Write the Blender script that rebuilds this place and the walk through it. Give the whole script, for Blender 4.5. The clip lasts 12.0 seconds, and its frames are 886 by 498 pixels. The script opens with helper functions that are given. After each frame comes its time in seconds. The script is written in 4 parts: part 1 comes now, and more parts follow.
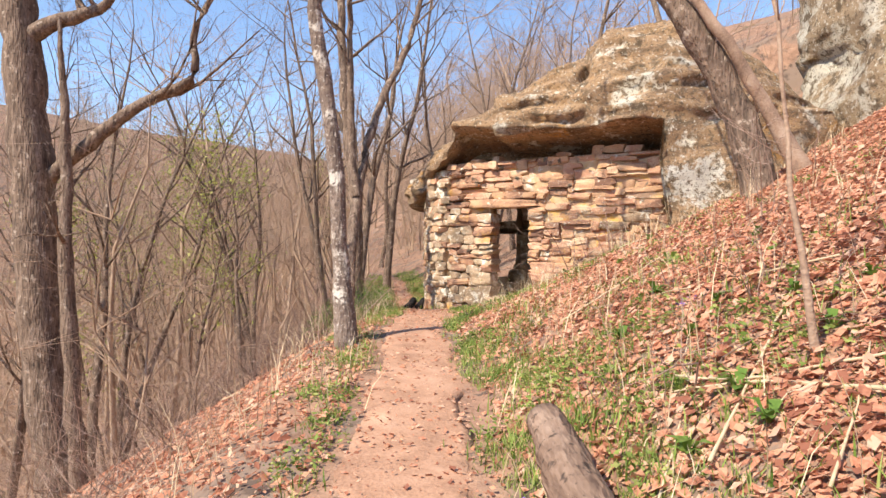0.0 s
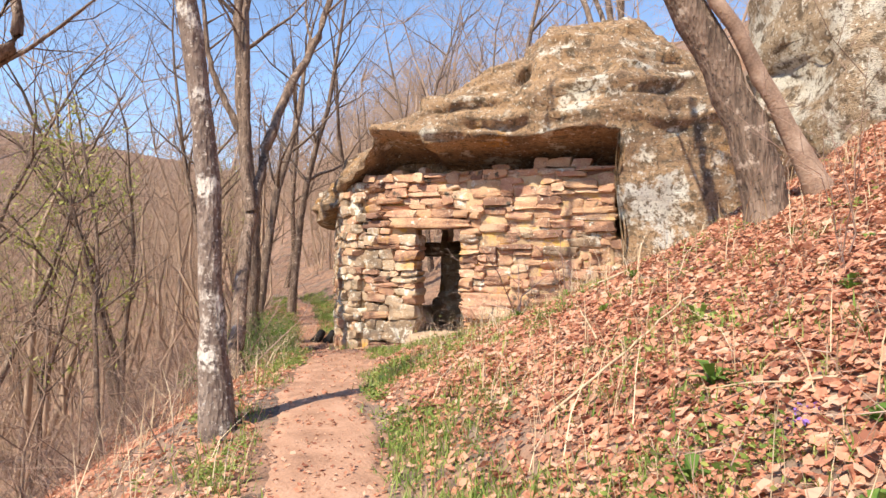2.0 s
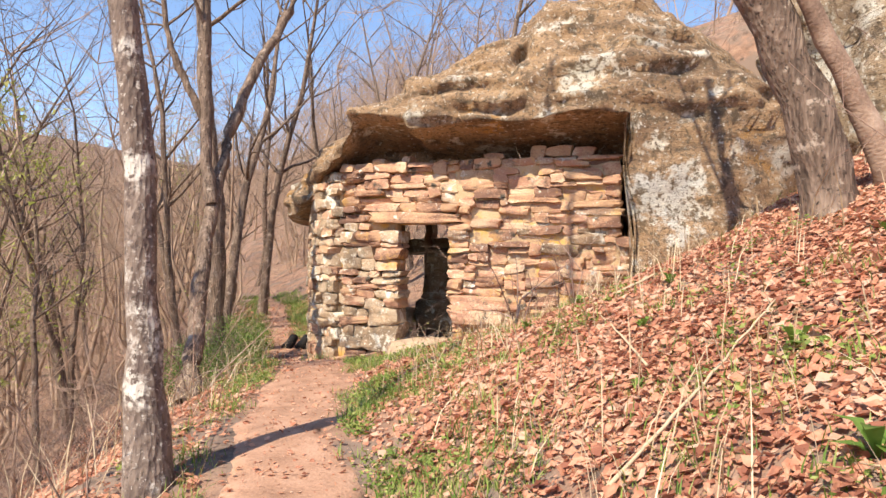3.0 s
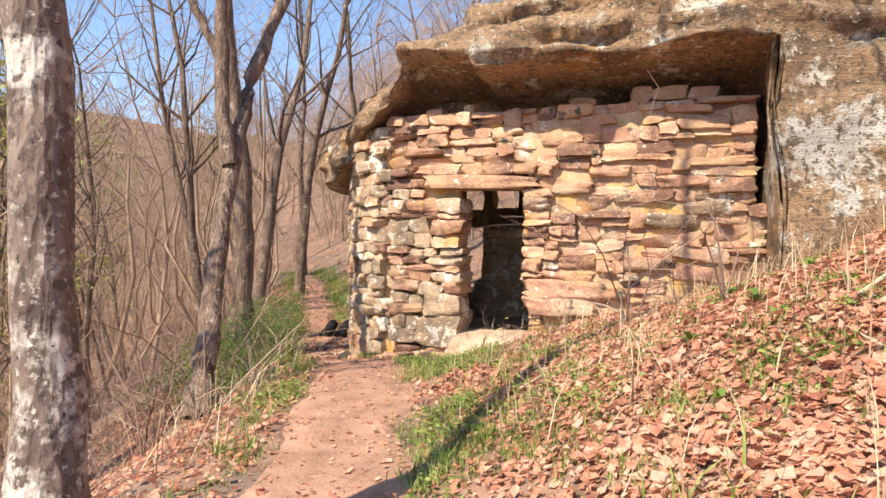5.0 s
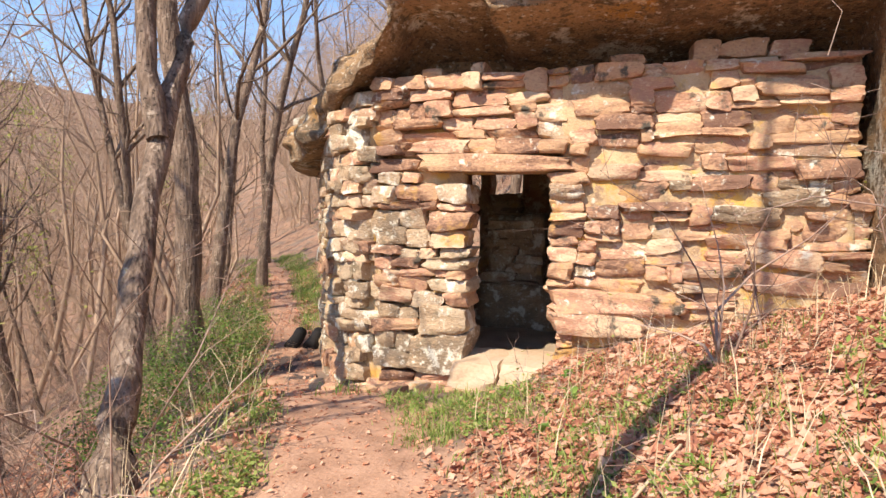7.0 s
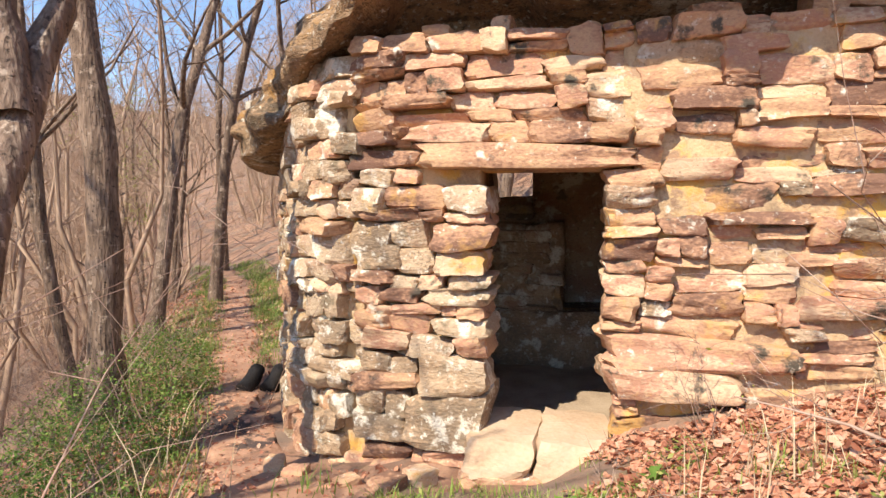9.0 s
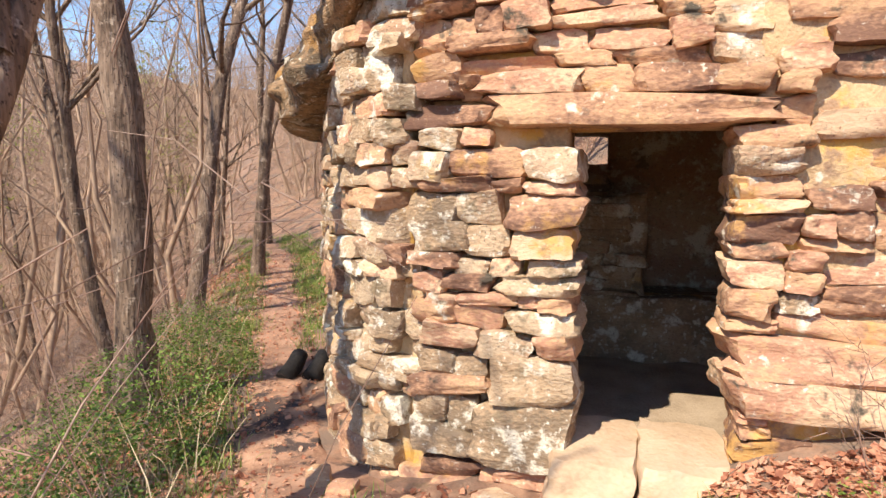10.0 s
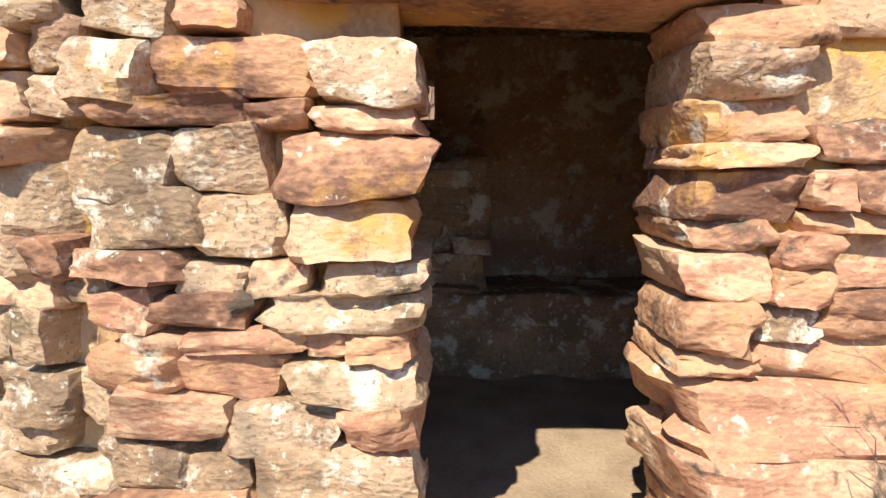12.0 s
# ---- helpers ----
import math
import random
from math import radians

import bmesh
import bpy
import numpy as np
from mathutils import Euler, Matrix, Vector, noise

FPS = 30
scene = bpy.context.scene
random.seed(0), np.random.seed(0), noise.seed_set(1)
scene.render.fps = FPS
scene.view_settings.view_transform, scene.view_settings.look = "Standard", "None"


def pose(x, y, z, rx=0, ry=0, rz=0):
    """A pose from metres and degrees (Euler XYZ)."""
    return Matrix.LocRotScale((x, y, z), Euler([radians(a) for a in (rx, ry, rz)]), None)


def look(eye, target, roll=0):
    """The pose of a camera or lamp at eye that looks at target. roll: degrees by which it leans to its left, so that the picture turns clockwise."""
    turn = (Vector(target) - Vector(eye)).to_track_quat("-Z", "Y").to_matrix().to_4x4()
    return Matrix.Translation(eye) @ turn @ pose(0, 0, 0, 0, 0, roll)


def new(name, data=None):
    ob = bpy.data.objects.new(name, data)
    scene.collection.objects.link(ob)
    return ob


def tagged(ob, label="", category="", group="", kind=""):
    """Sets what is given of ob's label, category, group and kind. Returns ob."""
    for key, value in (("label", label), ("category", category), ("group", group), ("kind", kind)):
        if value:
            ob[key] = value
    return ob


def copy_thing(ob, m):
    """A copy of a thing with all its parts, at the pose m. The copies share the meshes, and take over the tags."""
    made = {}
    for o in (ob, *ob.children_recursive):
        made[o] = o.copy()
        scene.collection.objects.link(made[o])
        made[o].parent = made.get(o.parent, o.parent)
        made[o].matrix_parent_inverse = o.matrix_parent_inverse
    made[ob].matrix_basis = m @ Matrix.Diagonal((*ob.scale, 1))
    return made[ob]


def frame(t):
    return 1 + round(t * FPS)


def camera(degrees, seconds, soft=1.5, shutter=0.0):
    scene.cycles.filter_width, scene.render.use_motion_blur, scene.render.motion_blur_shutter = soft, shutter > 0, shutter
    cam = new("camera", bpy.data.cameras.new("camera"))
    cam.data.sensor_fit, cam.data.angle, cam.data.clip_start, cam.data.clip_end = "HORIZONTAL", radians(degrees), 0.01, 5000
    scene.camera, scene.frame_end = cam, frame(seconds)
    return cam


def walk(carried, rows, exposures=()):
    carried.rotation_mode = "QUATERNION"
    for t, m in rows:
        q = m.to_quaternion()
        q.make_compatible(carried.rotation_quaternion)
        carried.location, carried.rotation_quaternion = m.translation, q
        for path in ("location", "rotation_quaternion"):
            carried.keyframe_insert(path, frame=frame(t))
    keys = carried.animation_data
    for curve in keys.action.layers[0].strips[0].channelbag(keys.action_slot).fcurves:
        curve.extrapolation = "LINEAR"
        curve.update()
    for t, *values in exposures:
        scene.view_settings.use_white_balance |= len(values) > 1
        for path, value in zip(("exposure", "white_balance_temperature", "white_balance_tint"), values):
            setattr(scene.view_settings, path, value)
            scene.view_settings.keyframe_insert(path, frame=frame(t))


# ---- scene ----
cam = camera(71.7, 12.0)
METRES, EYE, TILT, LEAN, TURN = 10.8, 1.5, 0.0, 0.0, 0.0
ROWS = [
    (0.0, 0.0, 0.0, 0.0, -0.0, 0.0, 0.0),
    (0.5, 0.0021, 0.0407, 0.0061, -1.46, 0.94, -0.15),
    (1.0, -0.0017, 0.0866, 0.0102, -4.86, 1.25, -0.34),
    (1.5, -0.0035, 0.1326, 0.0146, -7.13, 1.42, -0.29),
    (2.0, -0.0067, 0.179, 0.0188, -8.3, 1.47, -0.43),
    (2.5, -0.007, 0.2259, 0.0216, -10.56, 1.61, -0.43),
    (4.5, -0.0101, 0.4116, 0.0238, -9.35, -1.23, -0.38),
    (5.0, -0.0159, 0.4465, 0.0247, -7.1, -1.38, -0.32),
    (5.5, -0.0219, 0.4857, 0.0254, -5.7, -1.71, -0.34),
    (6.0, -0.0255, 0.529, 0.0271, -5.4, -2.78, -0.32),
    (6.5, -0.0246, 0.5682, 0.0328, -8.87, -3.64, -0.36),
    (7.0, -0.0268, 0.6052, 0.0389, -10.2, -3.24, -0.38),
    (7.5, -0.0296, 0.6412, 0.0451, -10.98, -2.87, -0.35),
    (9.5, -0.0245, 0.8037, 0.0481, -13.52, -3.92, -0.34),
    (10.0, -0.0273, 0.8385, 0.0463, -9.42, -5.9, -0.3),
    (10.5, -0.0198, 0.8741, 0.0412, -9.5, -7.52, -0.41),
    (11.0, -0.0086, 0.9116, 0.0391, -14.01, -7.47, -0.7),
    (11.5, 0.003, 0.9484, 0.0363, -20.69, -7.49, -0.84),
    (12.0, 0.0228, 0.9853, 0.0337, -26.99, -7.67, -0.8),
]
walk(cam, [(t, pose(0, 0, EYE, TILT, LEAN, TURN) @ pose(METRES * x, METRES * y, METRES * z, 90 + pitch, roll, yaw)) for t, x, y, z, yaw, pitch, roll in ROWS])

# ---- light: low spring sun from behind the walker's left shoulder ----
SUN_ELEVATION, SUN_AZIMUTH = radians(47.5), math.atan2(-0.76, -0.65)
world = bpy.data.worlds.new("spring_sky")
scene.world = world
world.use_nodes = True
sky = world.node_tree.nodes.new("ShaderNodeTexSky")
sky.sky_type, sky.sun_disc = "NISHITA", False
sky.sun_elevation, sky.sun_rotation = SUN_ELEVATION, SUN_AZIMUTH
sky.air_density, sky.dust_density, sky.ozone_density = 0.8, 0.0, 1.1
backg = world.node_tree.nodes["Background"]
backg.inputs["Strength"].default_value = 0.15
world.node_tree.links.new(sky.outputs[0], backg.inputs[0])
sun = new("sun", bpy.data.lights.new("sun", "SUN"))
sun.data.energy, sun.data.angle, sun.data.color = 4.2, radians(0.6), (1.0, 0.87, 0.70)
sun.matrix_world = look((-7.6 * 3, -6.5 * 3, 3 * 10 * math.tan(SUN_ELEVATION)), (0, 0, 0))
scene.view_settings.exposure = 0.92


# ---- materials ----
def shader(name, tones, scale=3.0, rough=0.85, bump=0.3, fine=40.0, spots=None, stretch=(1, 1, 1), per_piece=0.0, world_space=True, strata=0.0, pits=0.0, patches=()):
    """Noise-mixed tones with grain, optional spots (colour, scale, amount) and fine relief."""
    m = bpy.data.materials.new(name)
    m.use_nodes = True
    t = m.node_tree
    n, l = t.nodes, t.links
    bsdf = n["Principled BSDF"]
    bsdf.inputs["Roughness"].default_value = rough
    bsdf.inputs["Specular IOR Level"].default_value = 0.25
    if world_space:
        where = n.new("ShaderNodeNewGeometry").outputs["Position"]
    else:
        where = n.new("ShaderNodeTexCoord").outputs["Object"]
    mapping = n.new("ShaderNodeMapping")
    mapping.inputs["Scale"].default_value = stretch
    l.new(where, mapping.inputs["Vector"])
    broad = n.new("ShaderNodeTexNoise")
    broad.inputs["Scale"].default_value, broad.inputs["Detail"].default_value = scale, 6
    grain = n.new("ShaderNodeTexNoise")
    grain.inputs["Scale"].default_value, grain.inputs["Detail"].default_value = fine, 5
    l.new(mapping.outputs[0], broad.inputs["Vector"])
    l.new(mapping.outputs[0], grain.inputs["Vector"])
    mixed = n.new("ShaderNodeMath")
    mixed.operation = "MULTIPLY_ADD"
    mixed.inputs[1].default_value = 0.35
    l.new(grain.outputs["Fac"], mixed.inputs[0])
    shift = n.new("ShaderNodeMath")
    shift.operation = "MULTIPLY"
    shift.inputs[1].default_value = 0.65
    l.new(broad.outputs["Fac"], shift.inputs[0])
    l.new(shift.outputs[0], mixed.inputs[2])
    value = mixed.outputs[0]
    if per_piece:
        info = n.new("ShaderNodeObjectInfo").outputs["Random"] if per_piece > 0 else n.new("ShaderNodeNewGeometry").outputs["Random Per Island"]
        add = n.new("ShaderNodeMath")
        add.operation = "MULTIPLY_ADD"
        add.inputs[1].default_value = abs(per_piece)
        l.new(info, add.inputs[0])
        l.new(value, add.inputs[2])
        low = n.new("ShaderNodeMath")
        low.operation = "SUBTRACT"
        low.inputs[1].default_value = abs(per_piece) / 2
        l.new(add.outputs[0], low.inputs[0])
        value = low.outputs[0]
    ramp = n.new("ShaderNodeValToRGB")
    els = ramp.color_ramp.elements
    while len(els) < len(tones):
        els.new(0.5)
    for i, c in enumerate(tones):
        els[i].position = 0.3 + 0.4 * i / max(1, len(tones) - 1)
        els[i].color = (*c, 1)
    l.new(value, ramp.inputs[0])
    colour = ramp.outputs[0]
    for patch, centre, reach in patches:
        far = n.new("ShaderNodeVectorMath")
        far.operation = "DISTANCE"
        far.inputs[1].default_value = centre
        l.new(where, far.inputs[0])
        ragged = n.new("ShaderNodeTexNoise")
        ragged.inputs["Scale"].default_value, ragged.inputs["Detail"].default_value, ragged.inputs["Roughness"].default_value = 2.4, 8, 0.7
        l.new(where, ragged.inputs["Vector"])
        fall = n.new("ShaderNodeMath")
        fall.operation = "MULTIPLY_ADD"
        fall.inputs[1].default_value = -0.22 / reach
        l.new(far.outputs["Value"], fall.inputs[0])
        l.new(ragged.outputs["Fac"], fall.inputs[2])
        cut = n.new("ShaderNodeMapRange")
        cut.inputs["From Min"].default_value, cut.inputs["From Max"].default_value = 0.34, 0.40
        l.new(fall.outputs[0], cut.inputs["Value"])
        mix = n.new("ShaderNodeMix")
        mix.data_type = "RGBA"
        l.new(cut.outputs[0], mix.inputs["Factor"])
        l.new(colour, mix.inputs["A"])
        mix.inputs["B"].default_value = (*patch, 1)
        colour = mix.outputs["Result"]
    for spot, s, amount in spots or ():
        sn = n.new("ShaderNodeTexNoise")
        sn.inputs["Scale"].default_value, sn.inputs["Detail"].default_value, sn.inputs["Roughness"].default_value = s, 7, 0.65
        l.new(where, sn.inputs["Vector"])
        cut = n.new("ShaderNodeValToRGB")
        cut.color_ramp.elements[0].position, cut.color_ramp.elements[1].position = 1 - amount, min(1, 1 - amount + 0.07)
        l.new(sn.outputs["Fac"], cut.inputs[0])
        mix = n.new("ShaderNodeMix")
        mix.data_type = "RGBA"
        l.new(cut.outputs[0], mix.inputs["Factor"])
        l.new(colour, mix.inputs["A"])
        mix.inputs["B"].default_value = (*spot, 1)
        colour = mix.outputs["Result"]
    l.new(colour, bsdf.inputs["Base Color"])
    if bump:
        b = n.new("ShaderNodeBump")
        b.inputs["Strength"].default_value, b.inputs["Distance"].default_value = bump, 0.03
        relief = mixed.outputs[0]
        if strata:
            flat = n.new("ShaderNodeMapping")
            flat.inputs["Scale"].default_value = (1.6, 1.6, 15)
            l.new(where, flat.inputs["Vector"])
            beds = n.new("ShaderNodeTexNoise")
            beds.inputs["Scale"].default_value, beds.inputs["Detail"].default_value, beds.inputs["Roughness"].default_value = 2.0, 6, 0.7
            l.new(flat.outputs[0], beds.inputs["Vector"])
            more = n.new("ShaderNodeMath")
            more.operation = "MULTIPLY_ADD"
            more.inputs[1].default_value = strata
            l.new(beds.outputs["Fac"], more.inputs[0])
            l.new(relief, more.inputs[2])
            relief = more.outputs[0]
        if pits:
            cells = n.new("ShaderNodeTexVoronoi")
            cells.inputs["Scale"].default_value = 34
            l.new(mapping.outputs[0], cells.inputs["Vector"])
            more = n.new("ShaderNodeMath")
            more.operation = "MULTIPLY_ADD"
            more.inputs[1].default_value = pits
            l.new(cells.outputs["Distance"], more.inputs[0])
            l.new(relief, more.inputs[2])
            relief = more.outputs[0]
        l.new(relief, b.inputs["Height"])
        l.new(b.outputs[0], bsdf.inputs["Normal"])
    return m


LICHEN, DARK = (0.69, 0.64, 0.53), (0.10, 0.085, 0.065)
STONE = shader("sandstone", [(0.20, 0.112, 0.078), (0.43, 0.25, 0.155), (0.56, 0.36, 0.21), (0.45, 0.237, 0.158), (0.61, 0.435, 0.285)], 2.2, 0.9, 0.6, 30,
               [((0.56, 0.33, 0.12), 1.9, 0.42), (DARK, 4.0, 0.41), (LICHEN, 5.5, 0.40), (LICHEN, 24.0, 0.37), ((0.30, 0.18, 0.11), 60.0, 0.40)], (1, 1, 1.7), 0.42, strata=0.10, pits=0.15)
GREY_STONE = shader("weathered_sandstone", [(0.23, 0.17, 0.115), (0.40, 0.28, 0.175), (0.49, 0.375, 0.255), (0.41, 0.265, 0.175)], 2.4, 0.9, 0.9, 30,
                    [((0.50, 0.33, 0.15), 1.8, 0.40), ((0.24, 0.185, 0.12), 4.0, 0.42), (LICHEN, 4.5, 0.46), (LICHEN, 20.0, 0.41), ((0.20, 0.15, 0.10), 60.0, 0.42)], (1, 1, 1.6), 0.36, strata=0.10, pits=0.15)
MORTAR = shader("sandy_mortar", [(0.34, 0.23, 0.14), (0.57, 0.41, 0.24), (0.66, 0.50, 0.31)], 3.0, 0.95, 0.9, 50, [((0.62, 0.38, 0.11), 1.6, 0.49), ((0.36, 0.24, 0.155), 5.0, 0.47), (LICHEN, 9.0, 0.38)])
PALE_STONE = shader("worn_pale_sandstone", [(0.36, 0.245, 0.16), (0.52, 0.375, 0.25), (0.60, 0.46, 0.33)], 3.0, 0.9, 0.5, 30, [((0.46, 0.31, 0.19), 5.0, 0.38)], (1, 1, 1.5), 0.2, pits=0.15)
DUST = shader("dusty_earth", [(0.24, 0.18, 0.13), (0.38, 0.295, 0.21), (0.48, 0.38, 0.28)], 4.0, 0.95, 0.6, 50)
ROCK = shader("boulder_sandstone", [(0.10, 0.068, 0.045), (0.27, 0.175, 0.105), (0.42, 0.275, 0.155), (0.31, 0.205, 0.125)], 1.3, 0.92, 1.0, 16,
              [((0.46, 0.25, 0.08), 0.8, 0.41), ((0.13, 0.095, 0.062), 2.6, 0.44), ((0.62, 0.58, 0.48), 0.75, 0.42), (LICHEN, 1.9, 0.42), ((0.17, 0.12, 0.075), 9.0, 0.46), ((0.12, 0.088, 0.058), 24.0, 0.45), (LICHEN, 15.0, 0.41), (LICHEN, 48.0, 0.38)], (1, 1, 4.5), strata=0.8, pits=0.4,
              patches=[((0.66, 0.63, 0.55), (4.1, 10.1, 2.5), 0.8), ((0.60, 0.56, 0.46), (3.3, 10.6, 4.3), 0.45)])
PALE_ROCK = shader("lichened_cliff", [(0.20, 0.145, 0.09), (0.38, 0.28, 0.18), (0.50, 0.38, 0.25)], 1.3, 0.92, 1.0, 16,
                   [((0.62, 0.58, 0.48), 1.1, 0.5), ((0.16, 0.12, 0.08), 5.0, 0.47), (LICHEN, 14.0, 0.44), ((0.12, 0.09, 0.06), 30.0, 0.44)], (1, 1, 3.5), strata=1.3, pits=0.5)
# ragged darker patch in ground and path colour, beside the end wall
DARK_GROUND = ((0.085, 0.062, 0.055), (-1.0, 14.2, 0.1), 0.9)
LITTER_GROUND = shader("leaf_mould", [(0.15, 0.09, 0.06), (0.31, 0.185, 0.125), (0.43, 0.275, 0.185)], 5.0, 0.95, 0.8, 55,
                       [((0.23, 0.165, 0.125), 0.9, 0.5), ((0.12, 0.085, 0.065), 3.0, 0.44), ((0.13, 0.14, 0.05), 0.5, 0.38)], patches=[DARK_GROUND])
DIRT = shader("trodden_path_dirt", [(0.25, 0.14, 0.09), (0.42, 0.245, 0.16), (0.52, 0.325, 0.225)], 4.0, 0.95, 0.7, 50, [((0.25, 0.14, 0.09), 14.0, 0.38)], patches=[DARK_GROUND])
BARK = shader("grey_brown_bark", [(0.05, 0.036, 0.028), (0.19, 0.135, 0.10), (0.36, 0.27, 0.205)], 14.0, 0.95, 1.0, 55, [((0.42, 0.34, 0.27), 9.0, 0.42), ((0.06, 0.045, 0.036), 30.0, 0.43)], (1, 1, 0.22), pits=0.4)
LOG_BARK = shader("rotting_log_bark", [(0.10, 0.062, 0.045), (0.24, 0.16, 0.115), (0.40, 0.29, 0.22)], 9.0, 0.95, 1.0, 50, [((0.16, 0.17, 0.06), 5.0, 0.36), ((0.07, 0.05, 0.04), 14.0, 0.43)], (1, 0.25, 1), pits=0.4)
PALE_BARK = shader("pale_mottled_bark", [(0.09, 0.065, 0.055), (0.20, 0.15, 0.12), (0.34, 0.27, 0.22)], 7.0, 0.92, 0.9, 45, [((0.60, 0.55, 0.48), 3.2, 0.45), ((0.13, 0.095, 0.08), 14.0, 0.47), ((0.52, 0.47, 0.41), 30.0, 0.42), ((0.07, 0.055, 0.045), 45.0, 0.41)], (1, 1, 0.35), pits=0.5)
TWIG = shader("far_twigs", [(0.24, 0.165, 0.115), (0.42, 0.30, 0.215), (0.54, 0.40, 0.30)], 0.5, 0.95, 0.0, 6.0, None, (1, 1, 0.4))
DEADWOOD = shader("bare_weathered_wood", [(0.17, 0.11, 0.08), (0.36, 0.25, 0.18), (0.50, 0.38, 0.29)], 5.0, 0.9, 0.8, 50, [((0.20, 0.22, 0.08), 6.0, 0.30)], (1, 0.4, 1))


# ---- plan: the hut's own axes, the path and the ground ----
CORNER, ALONG, INTO = Vector((0, 12.7, 0)), Vector((0.899, -0.438, 0)), Vector((0.438, 0.899, 0))
HUT = Matrix(((0.899, 0.438, 0, 0), (-0.438, 0.899, 0, 12.7), (0, 0, 1, 0), (0, 0, 0, 1)))


def smooth(a):
    a = np.clip(a, 0, 1)
    return a * a * (3 - 2 * a)


def path_centre(y):
    return np.interp(y, [-5, 0, 2, 4, 6, 7.3, 9.7, 11.3, 12.6, 13.6, 15.6, 20, 26, 40], [0.3, 0, -0.12, -0.2, -0.22, -0.38, -0.3, -0.2, -0.45, -0.8, -0.95, -1.35, -1.9, -5])


def path_height(y):
    return np.interp(y, [-6, 0, 3, 5.9, 7.3, 9.7, 11.8, 12.5, 13.3, 15.6, 20, 28, 40], [-0.1, 0.1, 0.32, 0.46, 0.5, 0.42, 0.33, 0.2, 0.06, 0.0, 0.05, 0.1, 0.8])


def bumps(x, y, s, seed=0.0):
    return np.sin(x * s + seed + 1.3 * np.sin(y * s * 0.7 + seed)) * np.cos(y * s * 1.1 - seed + np.sin(x * s * 0.6))


def height(x, y):
    x, y = np.asarray(x, float), np.asarray(y, float)
    c, z = path_centre(y), path_height(y)
    d = x - c
    right = np.maximum(d - 0.5, 0)
    s = np.interp(y, [-4, 2.6, 5, 6.5, 8, 9, 10, 11, 12, 15, 20, 40], [0.6, 0.6, 0.56, 0.5, 0.45, 0.37, 0.29, 0.24, 0.2, 0.17, 0.2, 0.5])
    up = s * right + 0.10 * np.maximum(right - 3.2, 0) ** 1.5 / (1 + 0.05 * right)
    shelf = np.interp(y, [14, 26, 60, 200], [30, 9, 10, 16])
    up = np.where(up > 0.6 * shelf, 0.6 * shelf + 0.4 * shelf * np.tanh((up - 0.6 * shelf) / (0.4 * shelf)), up)
    left = np.maximum(-d - 0.55, 0)
    drop = 0.18 * np.minimum(left, 0.5) + 0.62 * np.clip(left - 0.5, 0, 18)
    far = np.maximum(left - 42, 0)
    rise = 0.34 * far
    u = (x - 0) * 0.899 + (y - 12.7) * -0.438
    v = x * 0.438 + (y - 12.7) * 0.899
    dip = 0.24 * np.exp(-((u - 1.35) / 0.55) ** 2 - ((v + 0.15) / 0.45) ** 2)
    behind = 4.4 * smooth((v - 3.3) / 2.2) * smooth((u - 1.6) / 3.0)
    ahead = 0.23 * np.maximum(y - 45, 0)
    out = z + up - drop + np.minimum(np.maximum(rise, 0) + ahead, 50) + behind - dip
    rough = 0.02 * bumps(x, y, 5.0) + 0.012 * bumps(x, y, 11.0, 2.0)
    out = out + rough * smooth((np.abs(d) - 0.3) / 0.4) + 0.5 * bumps(x, y, 0.13, 1.0) * smooth((np.abs(d) - 8) / 20)
    inside = smooth((v - 0.12) / 0.15) * smooth((3.4 - v) / 0.2) * smooth((u + 0.2 + 0.55 * v) / 0.2) * smooth((5.5 - u) / 0.3)
    return np.where(inside > 0, out * (1 - inside) + inside * 0.30, out)


def part(name, bm, material, parent=None, label="", matrix=None, smooth_faces=True):
    """One bmesh as one mesh object, under a thing or a part where given."""
    me = bpy.data.meshes.new(name)
    bm.to_mesh(me)
    bm.free()
    me.materials.append(material)
    if smooth_faces:
        me.polygons.foreach_set("use_smooth", [True] * len(me.polygons))
    ob = new(name, me)
    if matrix is not None:
        ob.matrix_world = matrix
    if parent is not None:
        ob.parent = parent
    if label:
        ob["label"] = label
    return ob


def from_arrays(name, verts, faces, material, smooth_faces=True):
    me = bpy.data.meshes.new(name)
    me.from_pydata(verts.tolist() if hasattr(verts, "tolist") else verts, [], faces.tolist() if hasattr(faces, "tolist") else faces)
    me.materials.append(material)
    if smooth_faces:
        me.polygons.foreach_set("use_smooth", [True] * len(me.polygons))
    me.update()
    return new(name, me)


def grid_faces(rows, cols, loop=False):
    i, j = np.meshgrid(np.arange(rows - 1), np.arange(cols if loop else cols - 1), indexing="ij")
    k = (j + 1) % cols
    return np.stack([i * cols + j, i * cols + k, (i + 1) * cols + k, (i + 1) * cols + j], -1).reshape(-1, 4)


# ---- ground: one sheet out to the far ridge ----
def stations(low, high, step, reach):
    mid = list(np.arange(low, high + 1e-6, step))
    out, s, a = [], step, high
    while a < reach:
        s *= 1.14
        a += s
        out.append(a)
    back, s, a = [], step, low
    while a > -reach:
        s *= 1.14
        a -= s
        back.append(a)
    return np.array(back[::-1] + mid + out)


gx, gy = stations(-3.2, 5.2, 0.085, 420), stations(-0.5, 15.5, 0.085, 420)
X, Y = np.meshgrid(gx, gy)
Z = height(X, Y)
ground = from_arrays("ground", np.stack([X.ravel(), Y.ravel(), Z.ravel()], -1), grid_faces(len(gy), len(gx)), LITTER_GROUND)
tagged(ground, "brown leaf-strewn woodland hillside falling into a valley", "ground", kind="structure")

